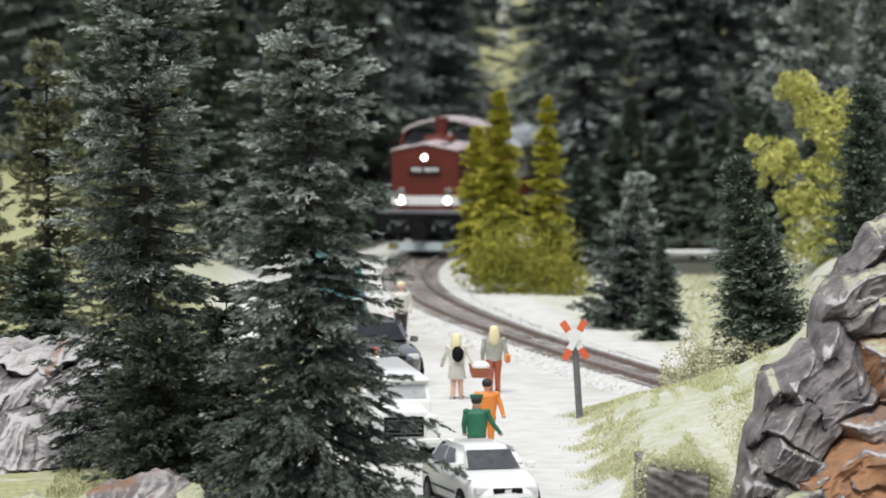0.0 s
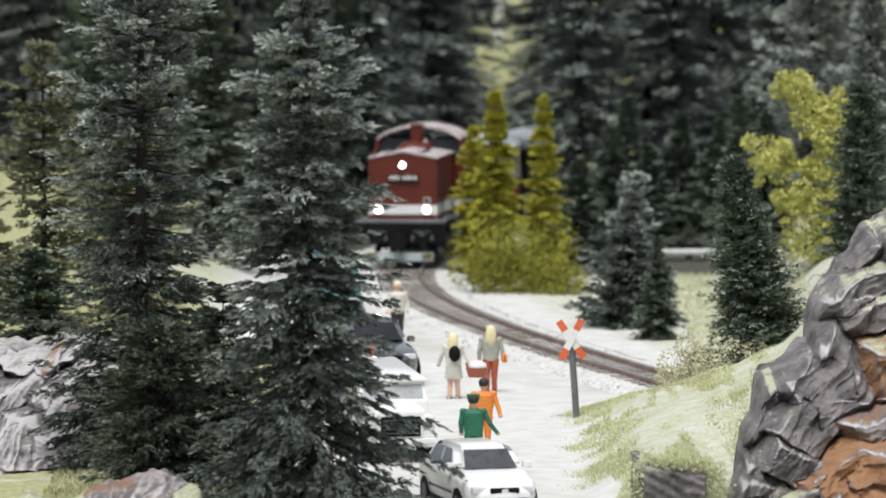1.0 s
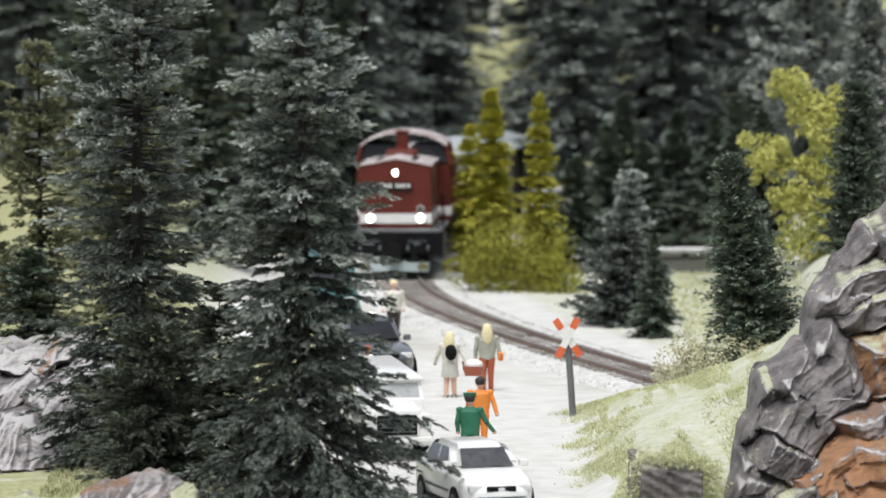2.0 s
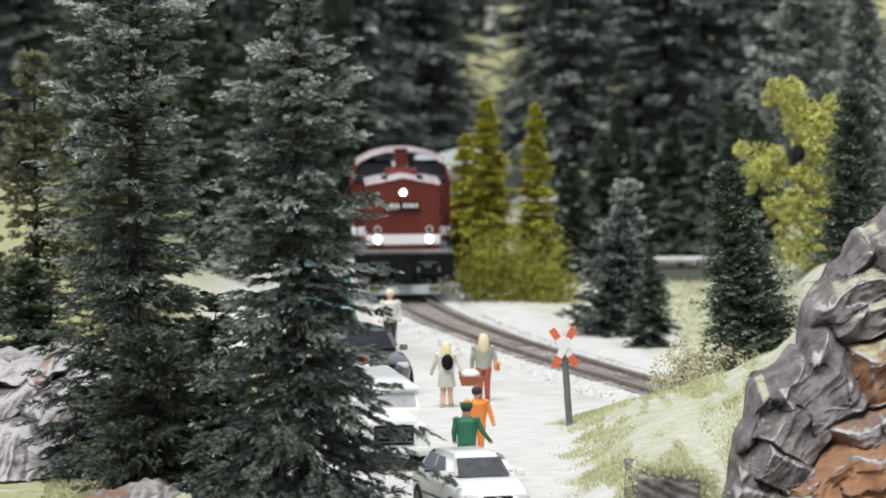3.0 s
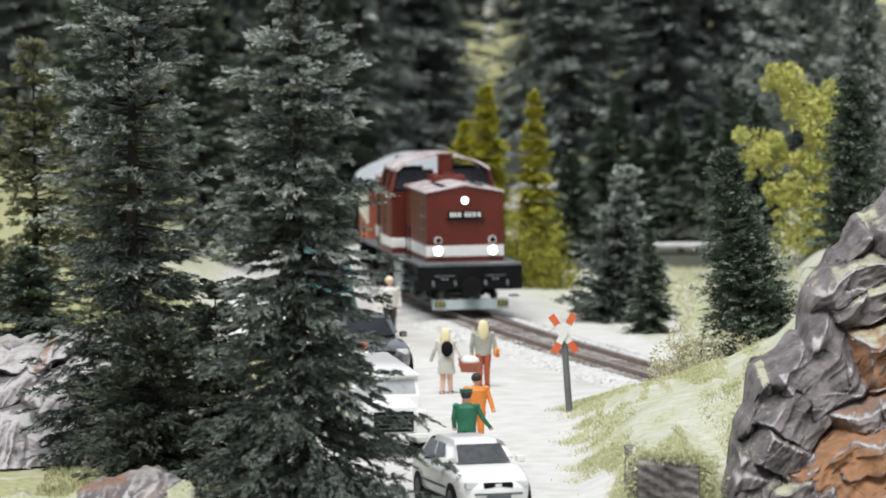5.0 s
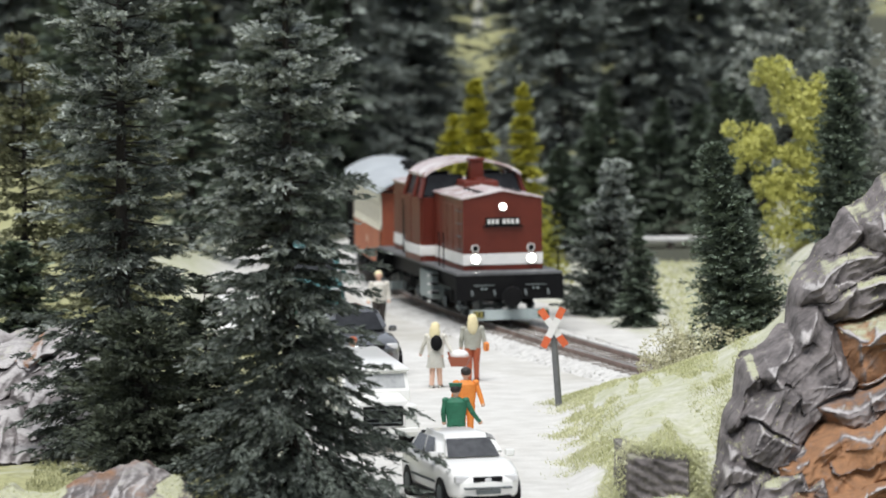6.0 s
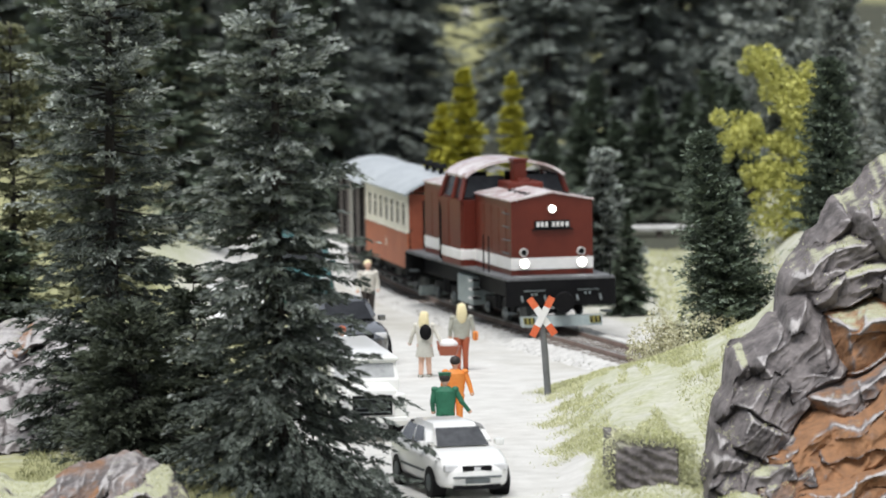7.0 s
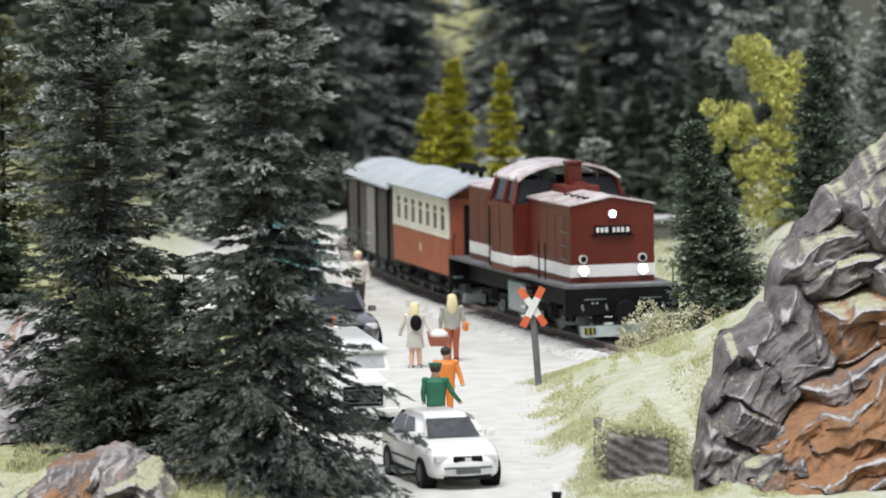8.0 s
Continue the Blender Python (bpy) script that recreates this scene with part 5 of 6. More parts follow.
def build_coach(length=7.1, windows=7):
    t = thing("passenger_coach", P(0, 0), "red and cream passenger coach with a grey arched roof", "railway coach")
    a, W2 = length / 2, 1.18
    part("lower_body", boxed(-a, a, -W2, W2, 1.0, 2.12, 0.02), COACHRED, t, "orange-red lower side")
    part("end_wall", boxed(a - 0.04, a + 0.025, -W2 + 0.06, W2 - 0.06, 1.02, 3.3), COACHEND, t)
    part("end_wall", boxed(-a - 0.025, -a + 0.04, -W2 + 0.06, W2 - 0.06, 1.02, 3.3), COACHEND, t)
    # black panel for the end door, with the shade around it painted in
    for x in (a + 0.03, -a - 0.03):
        part("end_door", boxed(x - 0.02, x + 0.02, -0.72, 0.8, 1.1, 3.1, 0.01), BLACK, t)
    pitch = (length - 0.5) / windows
    w = pitch * 0.6
    for s in (-1, 1):
        y0, y1 = (s * W2 - 0.05, s * W2) if s > 0 else (s * W2, s * W2 + 0.05)
        bm = bmesh.new()
        box(bm, -a, a, y0, y1, 2.12, 2.3)
        box(bm, -a, a, y0, y1, 3.08, 3.32)
        xs = [-a + 0.25 + pitch * (i + 0.5) for i in range(windows)]
        edges = [-a] + [q for x in xs for q in (x - w / 2, x + w / 2)] + [a]
        for i in range(0, len(edges), 2):
            box(bm, edges[i], edges[i + 1], y0, y1, 2.28, 3.1)
        part("cream_panel", bm, CREAM, t, "cream window band")
        part("sill_strip", boxed(-a, a, min(s * W2, s * (W2 + 0.025)), max(s * W2, s * (W2 + 0.025)), 2.1, 2.16), CREAM, t)
        for x in xs:
            yy = s * (W2 - 0.06)
            wn = part("window", boxed(x - w / 2, x + w / 2, yy - 0.012, yy + 0.012, 2.3, 3.08), GLASS, t, "dark window pane")
            bm = bmesh.new()
            y2 = s * (W2 - 0.02)
            box(bm, x - w / 2, x - w / 2 + 0.03, y2 - 0.015, y2 + 0.015, 2.3, 3.08)
            box(bm, x + w / 2 - 0.03, x + w / 2, y2 - 0.015, y2 + 0.015, 2.3, 3.08)
            box(bm, x - w / 2, x + w / 2, y2 - 0.015, y2 + 0.015, 3.0, 3.08)
            box(bm, x - w / 2, x + w / 2, y2 - 0.015, y2 + 0.015, 2.78, 2.82)
            part("frame", bm, CREAM, wn)
        part("emblem", boxed(-0.06, 0.06, s * (W2 + 0.004) - 0.004, s * (W2 + 0.004) + 0.004, 1.5, 1.75), CREAM, t)
    part("ceiling_panel", boxed(-a + 0.05, a - 0.05, -W2 + 0.05, W2 - 0.05, 3.26, 3.3), CREAM, t)
    roof = arch_roof(-a - 0.3, a + 0.3, W2 + 0.12, 3.3, 0.54, SILVER, t, "smooth grey arched roof")
    for x in (a - 0.8, a - 1.9, a - 3.0):
        bm = bmesh.new()
        rod(bm, (x, 0.0, 3.86), (x, 0.0, 4.06), 0.08, None, 8)
        rod(bm, (x, 0.0, 4.03), (x, 0.0, 4.17), 0.2, 0.15, 10)
        part("roof_vent", bm, BLACK, roof, "small black roof ventilator")
    part("underframe", boxed(-a - 0.2, a + 0.2, -0.95, 0.95, 0.78, 1.0, 0.02), BLACK, t)
    for x in (a + 0.3, -a - 0.3):
        part("coupler", boxed(x - 0.25, x + 0.25, -0.12, 0.12, 0.72, 0.92, 0.02), BLACK, t)
    for s in (-1, 1):
        part("footboard", boxed(-a + 0.3, a - 0.3, s * 1.1 - 0.1, s * 1.1 + 0.1, 0.6, 0.64), BLACK, t)
    bogie(t, a - 1.6, 1.3, 0.36, 0.85)
    bogie(t, -a + 1.6, 1.3, 0.36, 0.85)
    return t


def build_van(length=7.4):
    t = thing("goods_van", P(0, 0), "dark weathered brown goods van with a pale sliding door", "railway van")
    a, W2 = length / 2, 1.18
    part("body", boxed(-a, a, -W2, W2, 1.0, 3.25, 0.02), VANBROWN, t)
    for s in (-1, 1):
        part("door", boxed(-0.1, 1.3, s * (W2 + 0.03) - 0.025, s * (W2 + 0.03) + 0.025, 1.05, 3.1, 0.01), VANPALE, t, "pale grey-brown sliding door")
        for k in range(22):
            x = -a + 0.17 + k * (length - 0.1) / 22
            part("plank", boxed(x - 0.14, x + 0.14, s * (W2 + 0.01) - 0.012, s * (W2 + 0.01) + 0.012, 1.05, 3.2), VANBROWN, t)
        for x in (-a + 0.05, -1.6, 1.6, a - 0.05):
            part("post", boxed(x - 0.06, x + 0.06, s * (W2 + 0.05) - 0.04, s * (W2 + 0.05) + 0.04, 1.0, 3.25), BLACK, t)
    arch_roof(-a - 0.25, a + 0.25, W2 + 0.14, 3.25, 0.5, SILVER, t, "pale grey arched roof")
    part("underframe", boxed(-a - 0.2, a + 0.2, -0.95, 0.95, 0.78, 1.0, 0.02), BLACK, t)
    for x in (a + 0.3, -a - 0.3):
        part("coupler", boxed(x - 0.25, x + 0.25, -0.12, 0.12, 0.72, 0.92, 0.02), BLACK, t)
    bogie(t, a - 1.6, 1.3, 0.36, 0.85)
    bogie(t, -a + 1.6, 1.3, 0.36, 0.85)
    return t


_n = len(WHEELS)
LOCO = build_loco()
LOCO_W = WHEELS[_n:]
_n = len(WHEELS)
COACH = build_coach()
COACH_W = WHEELS[_n:]
for _c in COACH.children:
    if not _c.name.startswith("bogie"):
        _c.matrix_basis = P(0, 0, -0.14) @ Matrix.Diagonal((1, 1, 0.955, 1))
_n = len(WHEELS)
VAN = build_van()
VAN_W = WHEELS[_n:]
for _c in VAN.children:
    if not _c.name.startswith("bogie"):
        _c.matrix_basis = P(0, 0, -0.24) @ Matrix.Diagonal((1, 1, 0.955, 1))


# ---- road vehicles ----
def tapered(bm, low, high, mat=0):
    """A closed solid between two rings of points."""
    a = [bm.verts.new(p) for p in low]
    b = [bm.verts.new(p) for p in high]
    n = len(a)
    fs = [bm.faces.new(a[::-1]), bm.faces.new(b)]
    for i in range(n):
        fs.append(bm.faces.new((a[i], a[(i + 1) % n], b[(i + 1) % n], b[i])))
    for f in fs:
        f.material_index = mat
    bmesh.ops.recalc_face_normals(bm, faces=fs)
    return bm


def quad_plate(c, thick):
    bm = bmesh.new()
    v = [bm.verts.new(p) for p in c]
    f = bm.faces.new(v)
    n = (v[1].co - v[0].co).cross(v[2].co - v[0].co).normalized() * thick
    w = [bm.verts.new(q.co + n) for q in v]
    bm.faces.new(w[::-1])
    for i in range(4):
        bm.faces.new((v[i], v[(i + 1) % 4], w[(i + 1) % 4], w[i]))
    bmesh.ops.recalc_face_normals(bm, faces=bm.faces)
    return bm


def car(name, m, label, paint, length, half, nose, scuttle, belt, roof, front_glass, front_roof, back_roof, back_glass, tail, wheel=0.31, axle=(0.82, 0.84), top_half=0.6, pane=None):
    """A model car; x runs forward from the front bumper at 0. Heights: nose, scuttle, belt line, roof, tail."""
    t = thing(name, m, label, "car")
    L = length
    # hull: rounded cross-sections set along the length
    st = [(0.0, 0.62, 0.34, nose - 0.2), (-0.05, 0.76, 0.27, nose - 0.09), (-0.16, 0.86, 0.23, nose - 0.02), (-0.5, 0.95, 0.21, nose * 0.62 + scuttle * 0.38), (front_glass + 0.1, 1.0, 0.2, scuttle),
          (-L * 0.5, 1.01, 0.2, belt), (back_glass, 1.0, 0.2, belt + 0.01), (-L + 0.32, 0.95, 0.22, tail), (-L + 0.12, 0.86, 0.26, tail - 0.06), (-L + 0.02, 0.74, 0.32, tail - 0.2), (-L, 0.6, 0.38, tail - 0.3)]
    bm = bmesh.new()
    prev, n = None, 28
    for x, w, lo, hi in st:
        ring = []
        for i in range(n):
            a = 2 * math.pi * i / n
            c, d = math.cos(a), math.sin(a)
            y = half * w * math.copysign(abs(c) ** 0.33, c)
            z = (lo + hi) / 2 + (hi - lo) / 2 * math.copysign(abs(d) ** 0.38, d)
            bulge = 1 - 0.07 * max(0.0, (z - 0.62) / 0.6) ** 2 - 0.05 * max(0.0, (0.5 - z) / 0.3) ** 2
            ring.append(bm.verts.new((x - 0.16 * (abs(y) / half) ** 2 * (x > -0.3) + 0.12 * (abs(y) / half) ** 2 * (x < -L + 0.3), y * bulge, z)))
        if prev:
            for i in range(n):
                bm.faces.new((prev[i], prev[(i + 1) % n], ring[(i + 1) % n], ring[i]))
        else:
            bm.faces.new(ring)
        prev = ring
    bm.faces.new(prev[::-1])
    bmesh.ops.recalc_face_normals(bm, faces=bm.faces)
    body = part("body", bm, paint, t, smooth=50)
    bh = half - 0.07
    bm = bmesh.new()
    low = [(front_glass, -bh, scuttle - 0.03), (front_glass, bh, scuttle - 0.03), (back_glass, bh, belt - 0.03), (back_glass, -bh, belt - 0.03)]
    high = [(front_roof, -top_half, roof - 0.02), (front_roof, top_half, roof - 0.02), (back_roof, top_half, roof - 0.02), (back_roof, -top_half, roof - 0.02)]
    tapered(bm, low, high)
    bmesh.ops.bevel(bm, geom=[e for e in bm.edges], offset=0.15, segments=5, affect="EDGES")
    mid, span = (front_roof + back_roof) / 2, (front_roof - back_roof) / 2
    for v in bm.verts:
        if v.co.z > roof - 0.12:
            v.co.z += 0.08 * max(0.0, 1 - ((v.co.x - mid) / span) ** 2) * (1 - 0.5 * (v.co.y / half) ** 2)
    part("roof", bm, paint, t, smooth=60)

    def mixp(a, b, k):
        return tuple(a[i] + (b[i] - a[i]) * k for i in range(3))

    def glass(bl, br, tr, tl, name_, l_, r_, lo, hi):
        """A pane inside the panel bl..tl, between fractions of its width and height."""
        def at(u, v):
            return mixp(mixp(bl, br, u), mixp(tl, tr, u), v)
        part(name_, quad_plate([at(l_, lo), at(r_, lo), at(r_, hi), at(l_, hi)], 0.012), pane or GLASS, t)

    push = 0.006
    F = [(x + push, y, z + push) for x, y, z in (low[0], low[1], high[1], high[0])]
    glass(*F, "windscreen", 0.12, 0.88, 0.12, 0.86)
    B = [(x - push, y, z + push) for x, y, z in (low[2], low[3], high[3], high[2])]
    glass(*B, "rear_window", 0.1, 0.9, 0.2, 0.9)
    for s in (-1, 1):
        k = 1 if s > 0 else 0
        a, b = (low[1], low[2]) if s > 0 else (low[0], low[3])
        c, d = (high[1], high[2]) if s > 0 else (high[0], high[3])
        pan = [(x, y + s * push, z) for x, y, z in (a, b, d, c)]
        for u0, u1 in ((0.16, 0.46), (0.51, 0.85)):
            glass(*pan, "side_window", u0, u1, 0.16, 0.9)
        bm = bmesh.new()
        box(bm, front_glass - 0.35, front_glass - 0.15, s * (half + 0.0) - 0.09, s * (half + 0.0) + 0.09, belt - 0.02, belt + 0.13, 0.03)
        part("mirror", bm, paint, t)
        part("sill", boxed(-L + 1.15, -1.15, s * (half - 0.02) - 0.015, s * (half - 0.02) + 0.015, 0.2, 0.3), BLACK, t)
        part("side_strip", boxed(-L + 1.2, -1.2, s * (half + 0.004) - 0.008, s * (half + 0.004) + 0.008, 0.5, 0.55), GREY if paint is not CARDARK else BLACK, t)
        for x in (-axle[0], -L + axle[1]):
            bm = bmesh.new()
            rod(bm, (x, s * (half - 0.3), wheel), (x, s * (half + 0.006), wheel), wheel + 0.03, None, 22)
            part("wheel_arch", bm, BLACK, t)
            bm = bmesh.new()
            rod(bm, (x, s * (half - 0.2), wheel), (x, s * (half + 0.012), wheel), wheel, None, 22)
            w = part("wheel", bm, BLACK, t)
            bm = bmesh.new()
            rod(bm, (x, s * (half + 0.012), wheel), (x, s * (half + 0.025), wheel), wheel * 0.6, wheel * 0.5, 14)
            part("hub_cap", bm, GREY, w)
        part("head_lamp", boxed(-0.26, -0.085, s * half * 0.62 - 0.17, s * half * 0.62 + 0.15, nose - 0.2, nose - 0.055, 0.03), LAMPGLASS, t)
    g = part("grille", boxed(-0.2, -0.018, -half * 0.38, half * 0.38, nose - 0.2, nose - 0.075, 0.02), BLACK, t)
    part("badge", boxed(-0.04, -0.002, -0.07, 0.07, nose - 0.18, nose - 0.1, 0.012), LAMPGLASS, g)
    part("bumper_strip", boxed(-0.1, 0.012, -half * 0.62, half * 0.62, 0.45, 0.49, 0.01), GREY if paint is not CARDARK else BLACK, t)
    part("number_plate", boxed(-0.02, 0.015, -0.26, 0.26, 0.34, 0.44), GREY, t)
    part("air_intake", boxed(-0.16, -0.03, -half * 0.6, half * 0.6, 0.21, 0.3), BLACK, t)
    return t


def facing(x, y, yaw, z=0.0):
    return P(x, y, z, math.degrees(yaw) - 90)


car("sedan_car", facing(0.66, 116.1, 0.27), "white four-door model sedan parked on the gravel", CARWHITE, 4.25, 0.83, 0.78, 0.98, 1.0, 1.43, -1.05, -1.68, -3.35, -3.85, 1.0, top_half=0.6, pane=SCREEN)


def station_wagon(m):
    """A square-built off-road wagon: x runs forward from the front bumper at 0."""
    t = thing("station_wagon", m, "white square-built model off-road wagon waiting in the queue", "car")
    W = 0.8
    bm = boxed(-5.2, -1.0, -W, W, 0.45, 1.36, 0.05)
    body = part("body", bm, CARWHITE, t, smooth=40)
    bm = boxed(-1.1, -0.1, -W + 0.22, W - 0.22, 0.5, 1.2, 0.06)
    for v in bm.verts:
        if v.co.z > 1.0:
            v.co.z += 0.10 * (-v.co.x - 0.1)
    part("bonnet", bm, CARWHITE, t, smooth=40)
    for s in (-1, 1):
        part("wing", boxed(-1.15, -0.06, min(s * 0.5, s * W), max(s * 0.5, s * W), 0.36, 1.1, 0.06), CARWHITE, t, smooth=40)
        bm = bmesh.new()
        rod(bm, (-0.07, s * 0.64, 0.9), (-0.02, s * 0.64, 0.9), 0.1, 0.09, 16)
        part("head_lamp", bm, LAMPGLASS, t)
        for x in (-0.85, -4.2):
            bm = bmesh.new()
            rod(bm, (x, s * (W - 0.25), 0.33), (x, s * (W + 0.02), 0.33), 0.33, None, 22)
            w = part("wheel", bm, BLACK, t)
            bm = bmesh.new()
            rod(bm, (x, s * (W + 0.02), 0.33), (x, s * (W + 0.035), 0.33), 0.18, 0.15, 14)
            part("hub_cap", bm, GREY, w)
        for a, b in ((-2.1, -1.5), (-3.1, -2.3), (-5.0, -3.3)):
            part("side_window", boxed(a, b, min(s * (W - 0.035), s * (W - 0.005)), max(s * (W - 0.035), s * (W - 0.005)), 1.42, 1.7, 0.01), PALEGLASS, t)
    bm = bmesh.new()
    tapered(bm, [(-1.02, -W + 0.01, 1.34), (-1.02, W - 0.01, 1.34), (-5.18, W - 0.01, 1.34), (-5.18, -W + 0.01, 1.34)],
            [(-1.2, -W + 0.05, 1.76), (-1.2, W - 0.05, 1.76), (-5.12, W - 0.05, 1.9), (-5.12, -W + 0.05, 1.9)])
    part("cabin", bm, CARWHITE, t)
    part("windscreen", quad_plate([(-1.04, -0.7, 1.39), (-1.04, 0.7, 1.39), (-1.175, 0.68, 1.71), (-1.175, -0.68, 1.71)], -0.012), BRIGHTGLASS, t, "windscreen with a pale reflection painted in")
    bm = boxed(-5.25, -1.08, -W - 0.01, W + 0.01, 1.76, 1.84, 0.035)
    for v in bm.verts:
        v.co.z += 0.036 * (-v.co.x - 1.08) + 0.05 * (1 - (v.co.y / W) ** 2)
    part("roof", bm, CARWHITE, t, smooth=40)
    g = part("grille", boxed(-0.09, -0.045, -0.46, 0.46, 0.62, 1.08, 0.02), BLACK, t)
    for z in (0.7, 0.8, 0.9, 1.0):
        part("slat", boxed(-0.05, -0.035, -0.42, 0.42, z - 0.012, z + 0.012), GREY, g)
    part("bumper", boxed(-0.06, 0.04, -W, W, 0.46, 0.58, 0.02), CARWHITE, t)
    return body


station_wagon(facing(-1.64, 127.35, 0.19))
car("off_road_car", facing(-2.15, 145.6, 0.27), "glossy black model off-road car in the queue", CARDARK, 4.5, 0.92, 0.95, 1.12, 1.12, 1.68, -1.15, -1.85, -3.9, -4.35, 1.15, wheel=0.38, top_half=0.68)
car("delivery_van", facing(-4.0, 162.5, 0.15), "teal and white model van at the end of the queue", CARTEAL, 4.9, 0.95, 1.1, 1.4, 1.35, 2.2, -0.9, -1.35, -4.6, -4.85, 1.35, wheel=0.34, top_half=0.82)
car("hatchback_car", facing(-5.6, 152.5, 0.2), "pale grey model hatchback behind the spruces", CARWHITE, 4.0, 0.84, 0.78, 1.0, 1.0, 1.48, -1.0, -1.7, -3.4, -3.9, 1.05, top_half=0.62)


# ---- painted figures: one plain mesh each ----
def figure(m, label, height, trousers, top, hair, skin=SKIN, skirt=None, long_hair=False, cap=None, arms=((0.25, -0.1), (0.25, -0.1)), extra=None, stride=0.06):
    k = height / 1.75
    bm = bmesh.new()
    mats = [trousers, top, hair, skin, skirt or trousers, cap or hair, COACHEND, WHITE, ORANGE, BLACK]
    for s in (-1, 1):
        leg = 3 if skirt else 0
        rod(bm, (s * 0.09 * k, s * stride, 0.04), (s * 0.08 * k, 0, 0.48 * k), 0.055 * k, 0.07 * k, 8, leg)
        rod(bm, (s * 0.08 * k, 0, 0.46 * k), (s * 0.09 * k, 0, 0.88 * k), 0.07 * k, 0.1 * k, 8, leg)
        box(bm, s * 0.09 * k - 0.05, s * 0.09 * k + 0.05, s * stride - 0.07, s * stride + 0.14, 0.0, 0.07, 0.015, 9)
        a, fwd = arms[0 if s < 0 else 1]
        sh = Vector((s * 0.2 * k, 0, 1.4 * k))
        el = sh + Vector((s * a * 0.25, fwd * 0.4, -0.29 * k))
        hd = el + Vector((s * (a - 0.22) * 0.5, fwd + 0.06, -0.23 * k))
        ball(bm, sh, 0.078 * k, (1, 1.05, 0.95), 1, 10)
        rod(bm, sh, el, 0.06 * k, 0.052 * k, 8, 1)
        rod(bm, el, hd, 0.052 * k, 0.042 * k, 8, 1)
        ball(bm, hd, 0.05 * k, mat=3, n=8)
    tapered(bm, [(math.cos(i * math.pi / 5) * 0.17 * k, math.sin(i * math.pi / 5) * 0.11 * k, 0.84 * k) for i in range(10)],
            [(math.cos(i * math.pi / 5) * 0.23 * k, math.sin(i * math.pi / 5) * 0.12 * k, 1.36 * k) for i in range(10)], 1)
    tapered(bm, [(math.cos(i * math.pi / 5) * 0.23 * k, math.sin(i * math.pi / 5) * 0.12 * k, 1.36 * k) for i in range(10)],
            [(math.cos(i * math.pi / 5) * 0.09 * k, math.sin(i * math.pi / 5) * 0.08 * k, 1.47 * k) for i in range(10)], 1)
    if skirt:
        tapered(bm, [(math.cos(i * math.pi / 6) * 0.22 * k, math.sin(i * math.pi / 6) * 0.17 * k, 0.55 * k) for i in range(12)],
                [(math.cos(i * math.pi / 6) * 0.16 * k, math.sin(i * math.pi / 6) * 0.12 * k, 1.0 * k) for i in range(12)], 4)
    rod(bm, (0, 0, 1.44 * k), (0, 0, 1.55 * k), 0.05 * k, None, 8, 3)
    ball(bm, (0, 0, 1.63 * k), 0.105 * k, (0.9, 1, 1.15), 3)
    ball(bm, (0, -0.025 * k, 1.67 * k), 0.115 * k, (0.95, 1, 1.0), 2)
    if long_hair:
        ball(bm, (0, -0.09 * k, 1.5 * k), 0.15 * k, (0.85, 0.6, 1.75), 2)
    if cap:
        rod(bm, (0, 0, 1.7 * k), (0, 0, 1.79 * k), 0.11 * k, 0.14 * k, 14, 5)
        rod(bm, (0, 0.05 * k, 1.69 * k), (0, 0.05 * k, 1.71 * k), 0.13 * k, None, 14, 9)
    if extra == "handbag":
        box(bm, 0.24, 0.36, -0.16, 0.12, 0.78, 1.02, 0.04, 8)
        rod(bm, (0.3, 0, 1.0), (0.1, 0, 1.42), 0.015, None, 5, 8)
    if extra == "basket":
        ball(bm, (0.05, -0.15, 1.16), 0.16, (0.85, 0.6, 1.3), 9)
        tapered(bm, [(0.36 + 0.34 * (i in (1, 2)), -0.12 + 0.24 * (i > 1), 0.56) for i in range(4)], [(0.3 + 0.48 * (i in (1, 2)), -0.16 + 0.32 * (i > 1), 0.8) for i in range(4)], 6)
        ball(bm, (0.54, 0, 0.84), 0.2, (1.05, 0.75, 0.75), 7)
        rod(bm, (0.32, 0, 0.78), (0.28, 0.02, 0.92), 0.025, None, 6, 6)
    for v in bm.verts:
        v.co.x *= 1.16
    single("figurine", bm, mats, m, label, "figurine", "painted model figures", smooth=50)


figure(P(0.45, 144.5, 0, 5), "painted model figure with long blond hair and rust-brown trousers", 1.72, RUST, GREYCLOTH, BLOND, long_hair=True, extra="handbag", arms=((0.22, 0.0), (0.25, -0.05)))
figure(P(-0.5, 142.9, 0, -12), "painted model figure in pale dress with black backpack and basket", 1.66, PALECLOTH, PALECLOTH, BLOND, skirt=GREYSKIRT, long_hair=True, extra="basket", arms=((0.4, 0.12), (0.45, -0.05)))
figure(P(0.24, 129.7, 0, 8), "painted model figure in orange overalls with dark hair", 1.72, ORANGE, ORANGE, DARKHAIR, arms=((0.2, 0.0), (0.32, -0.1)))
figure(P(0.0, 125.6, 0, -5), "painted model figure in green uniform and peaked cap", 1.72, GREEN, GREEN, DARKHAIR, cap=GREEN, arms=((0.2, 0.0), (0.5, 0.05)))
figure(P(-2.15, 159.9, 0, 195), "painted model figure in a pale shirt beside the queue", 1.72, DARKHAIR, PALECLOTH, BLOND, arms=((0.2, 0.0), (0.3, 0.1)))
figure(P(-2.55, 139.6, 0, 160), "painted model figure in yellow beside the cars", 1.6, YELLOW, YELLOW, RUST)


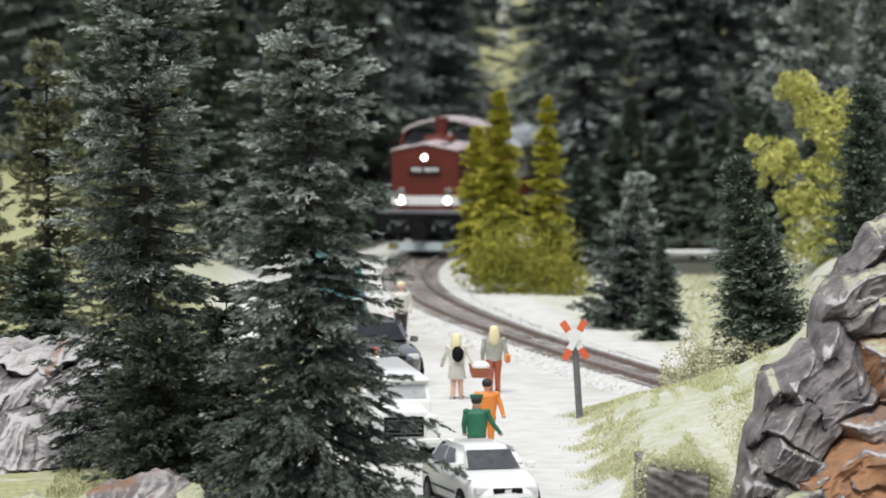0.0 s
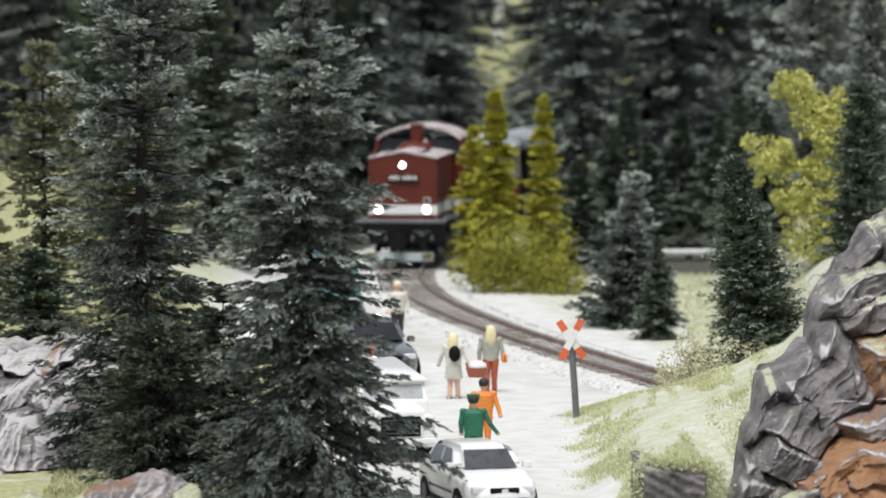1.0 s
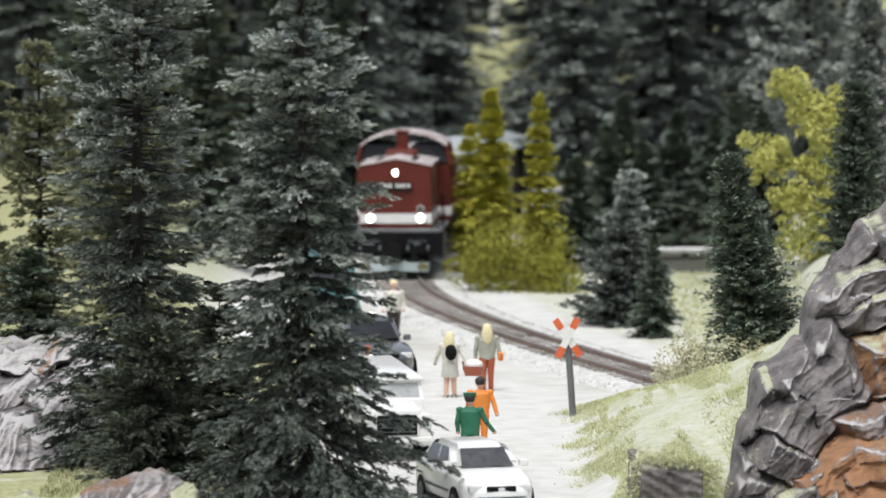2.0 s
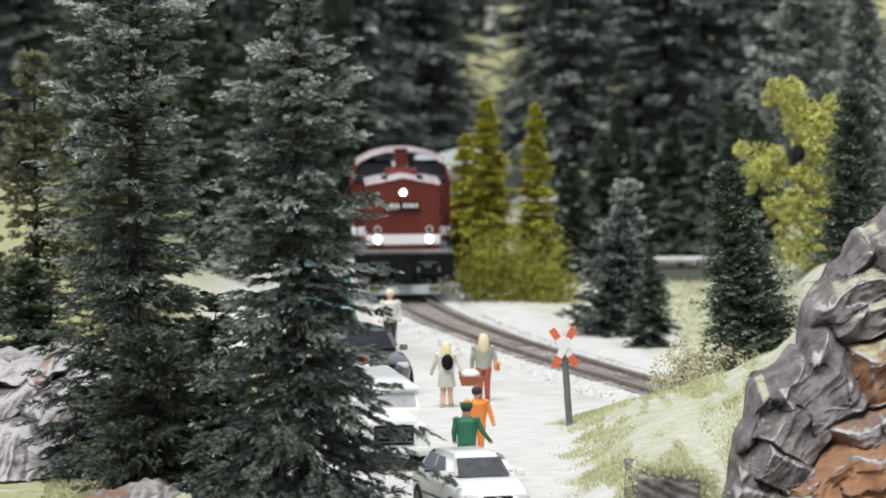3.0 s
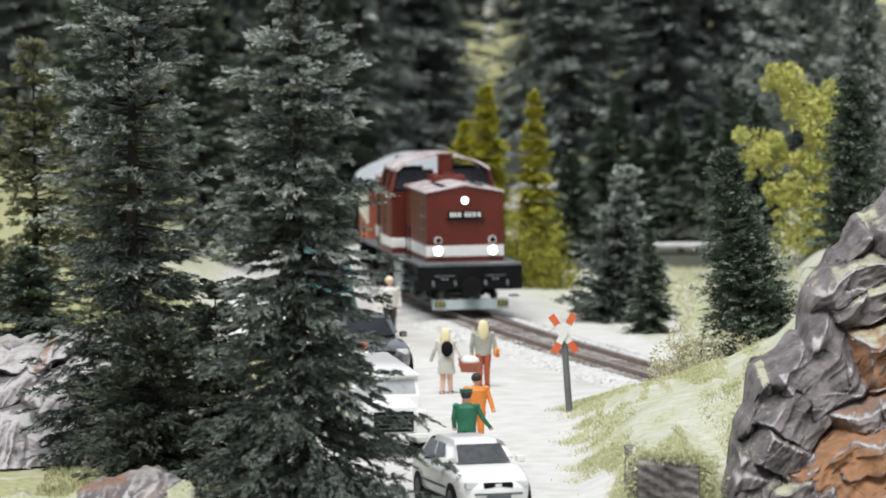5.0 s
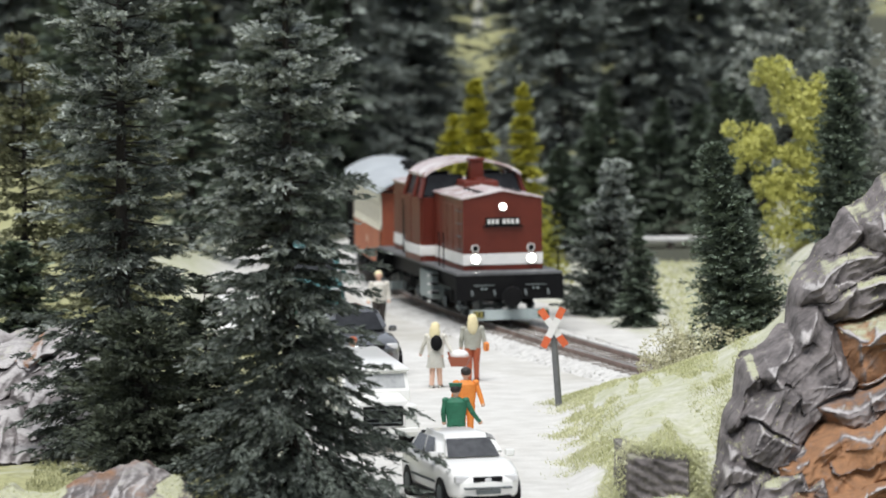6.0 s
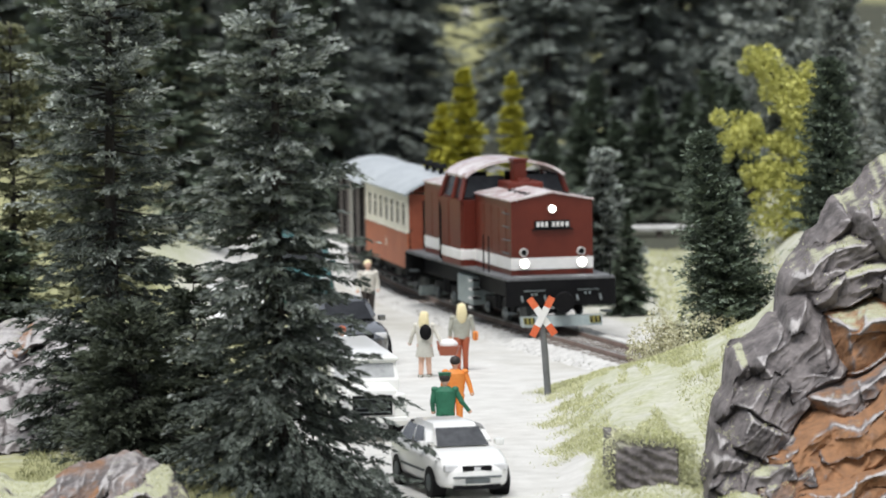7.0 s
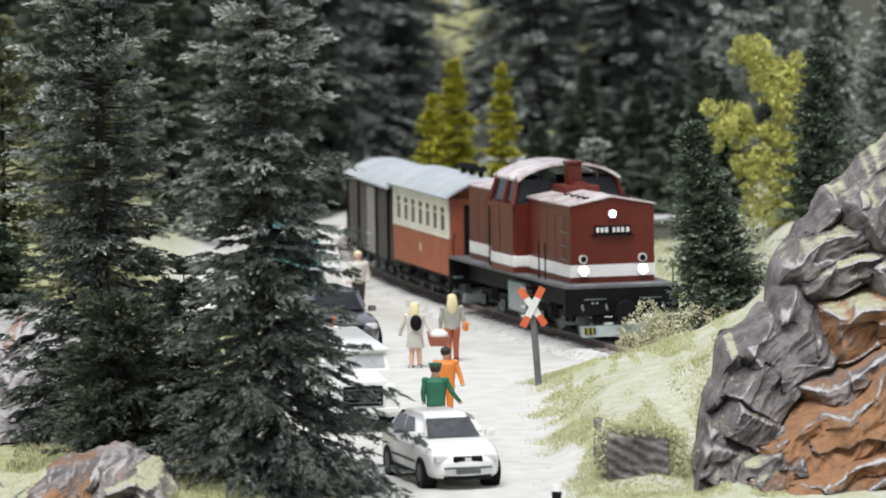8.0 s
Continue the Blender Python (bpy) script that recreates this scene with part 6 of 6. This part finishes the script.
# ---- level-crossing sign ----
def crossing_sign():
    t = thing("crossing_sign", P(2.53, 137.5, 0, 0, 0, -3.6), "red and white level-crossing cross on a leaning grey post", "road sign")
    bm = bmesh.new()
    rod(bm, (0, 0, -0.05), (0, 0, 1.76), 0.085, 0.08, 12)
    rod(bm, (0, 0, 1.7), (0, 0, 2.05), 0.05, 0.045, 10)
    part("post", bm, SIGNGREY, t)
    for s in (-1, 1):
        ang = math.radians(59) * s
        c = Vector((0.0, -0.1 - 0.022 * s, 1.98))
        d = Vector((math.cos(ang) * s, 0, math.sin(ang) * s))
        p = Vector((-d.z, 0, d.x))

        def board(a, b, w, y, label, mat):
            q = [c + d * a - p * w, c + d * b - p * w, c + d * b + p * w, c + d * a + p * w]
            bm2 = quad_plate([(v.x, v.y + y, v.z) for v in q], 0.03)
            return part("board" if mat is WHITE else "red_tip", bm2, mat, t, label)

        board(-0.26, 0.26, 0.085, 0, "", WHITE)
        board(0.262, 0.54, 0.087, 0, "orange-red tip", SIGNRED)
        board(-0.54, -0.262, 0.087, 0, "orange-red tip", SIGNRED)


crossing_sign()

# ---- small fixtures ----
_b = thing("footbridge", P(7.4, 192, -0.05), "pale concrete footbridge slab with dark posts", "bridge")
part("deck", boxed(-1.3, 1.3, -0.5, 0.5, 0.28, 0.42, 0.03), CONCRETE, _b)
for _k in (-1.1, 0.0, 1.1):
    part("support", boxed(_k - 0.1, _k + 0.1, -0.4, 0.4, -0.3, 0.28, 0.02), VANBROWN, _b)
_b = thing("lamp_post", P(1.25, 262, 5.4), "pale slender post on the grassy slope", "post")
_bm = bmesh.new()
rod(_bm, (0, 0, -0.5), (0, 0, 7.5), 0.22, 0.16, 12)
part("pole", _bm, PALEPOLE, _b)
_bm = bmesh.new()
rod(_bm, (0, 0, -0.5), (0, 0, 0.25), 0.36, 0.3, 12)
part("foot", _bm, CONCRETE, _b)
_b = thing("marker_post", P(2.43, 113.9, 0.0), "small white marker post with a black band", "post")
_bm = bmesh.new()
rod(_bm, (0, 0, -0.05), (0, 0, 0.22), 0.1, 0.1, 12)
part("band", _bm, BLACK, _b)
_bm = bmesh.new()
rod(_bm, (0, 0, 0.22), (0, 0, 0.34), 0.13, 0.11, 12)
part("cap", _bm, WHITE, _b)


def head_y(t):
    """How far down the line the locomotive's hood front stands at t seconds."""
    return 192.05 - 5.05 * t - 0.0735 * t * t


def riding(centre, base):
    """Pose of a vehicle whose middle stands at that length of track, on two bogies."""
    a, b = on_track(centre - base / 2), on_track(centre + base / 2)
    return P((a[0] + b[0]) / 2, (a[1] + b[1]) / 2, RAIL_Z, math.degrees(math.atan2(a[1] - b[1], a[0] - b[0])))


def motions():
    times = [i / 15 for i in range(121)]
    for ob, back, base, wheels in ((LOCO, 5.9, 5.8, LOCO_W), (COACH, 15.6, 4.4, COACH_W), (VAN, 23.2, 4.2, VAN_W)):
        rows, runs = [], []
        for t in times:
            a = arc_at(head_y(t)) + back
            rows.append((t, riding(a, base)))
            runs.append((t, a))
        walk(ob, rows)
        for w, x, r in wheels:
            walk(w, [(t, pose(x * S, 0, r * S, 0, math.degrees((runs[0][1] - a) / r), 0)) for t, a in runs])


motions()
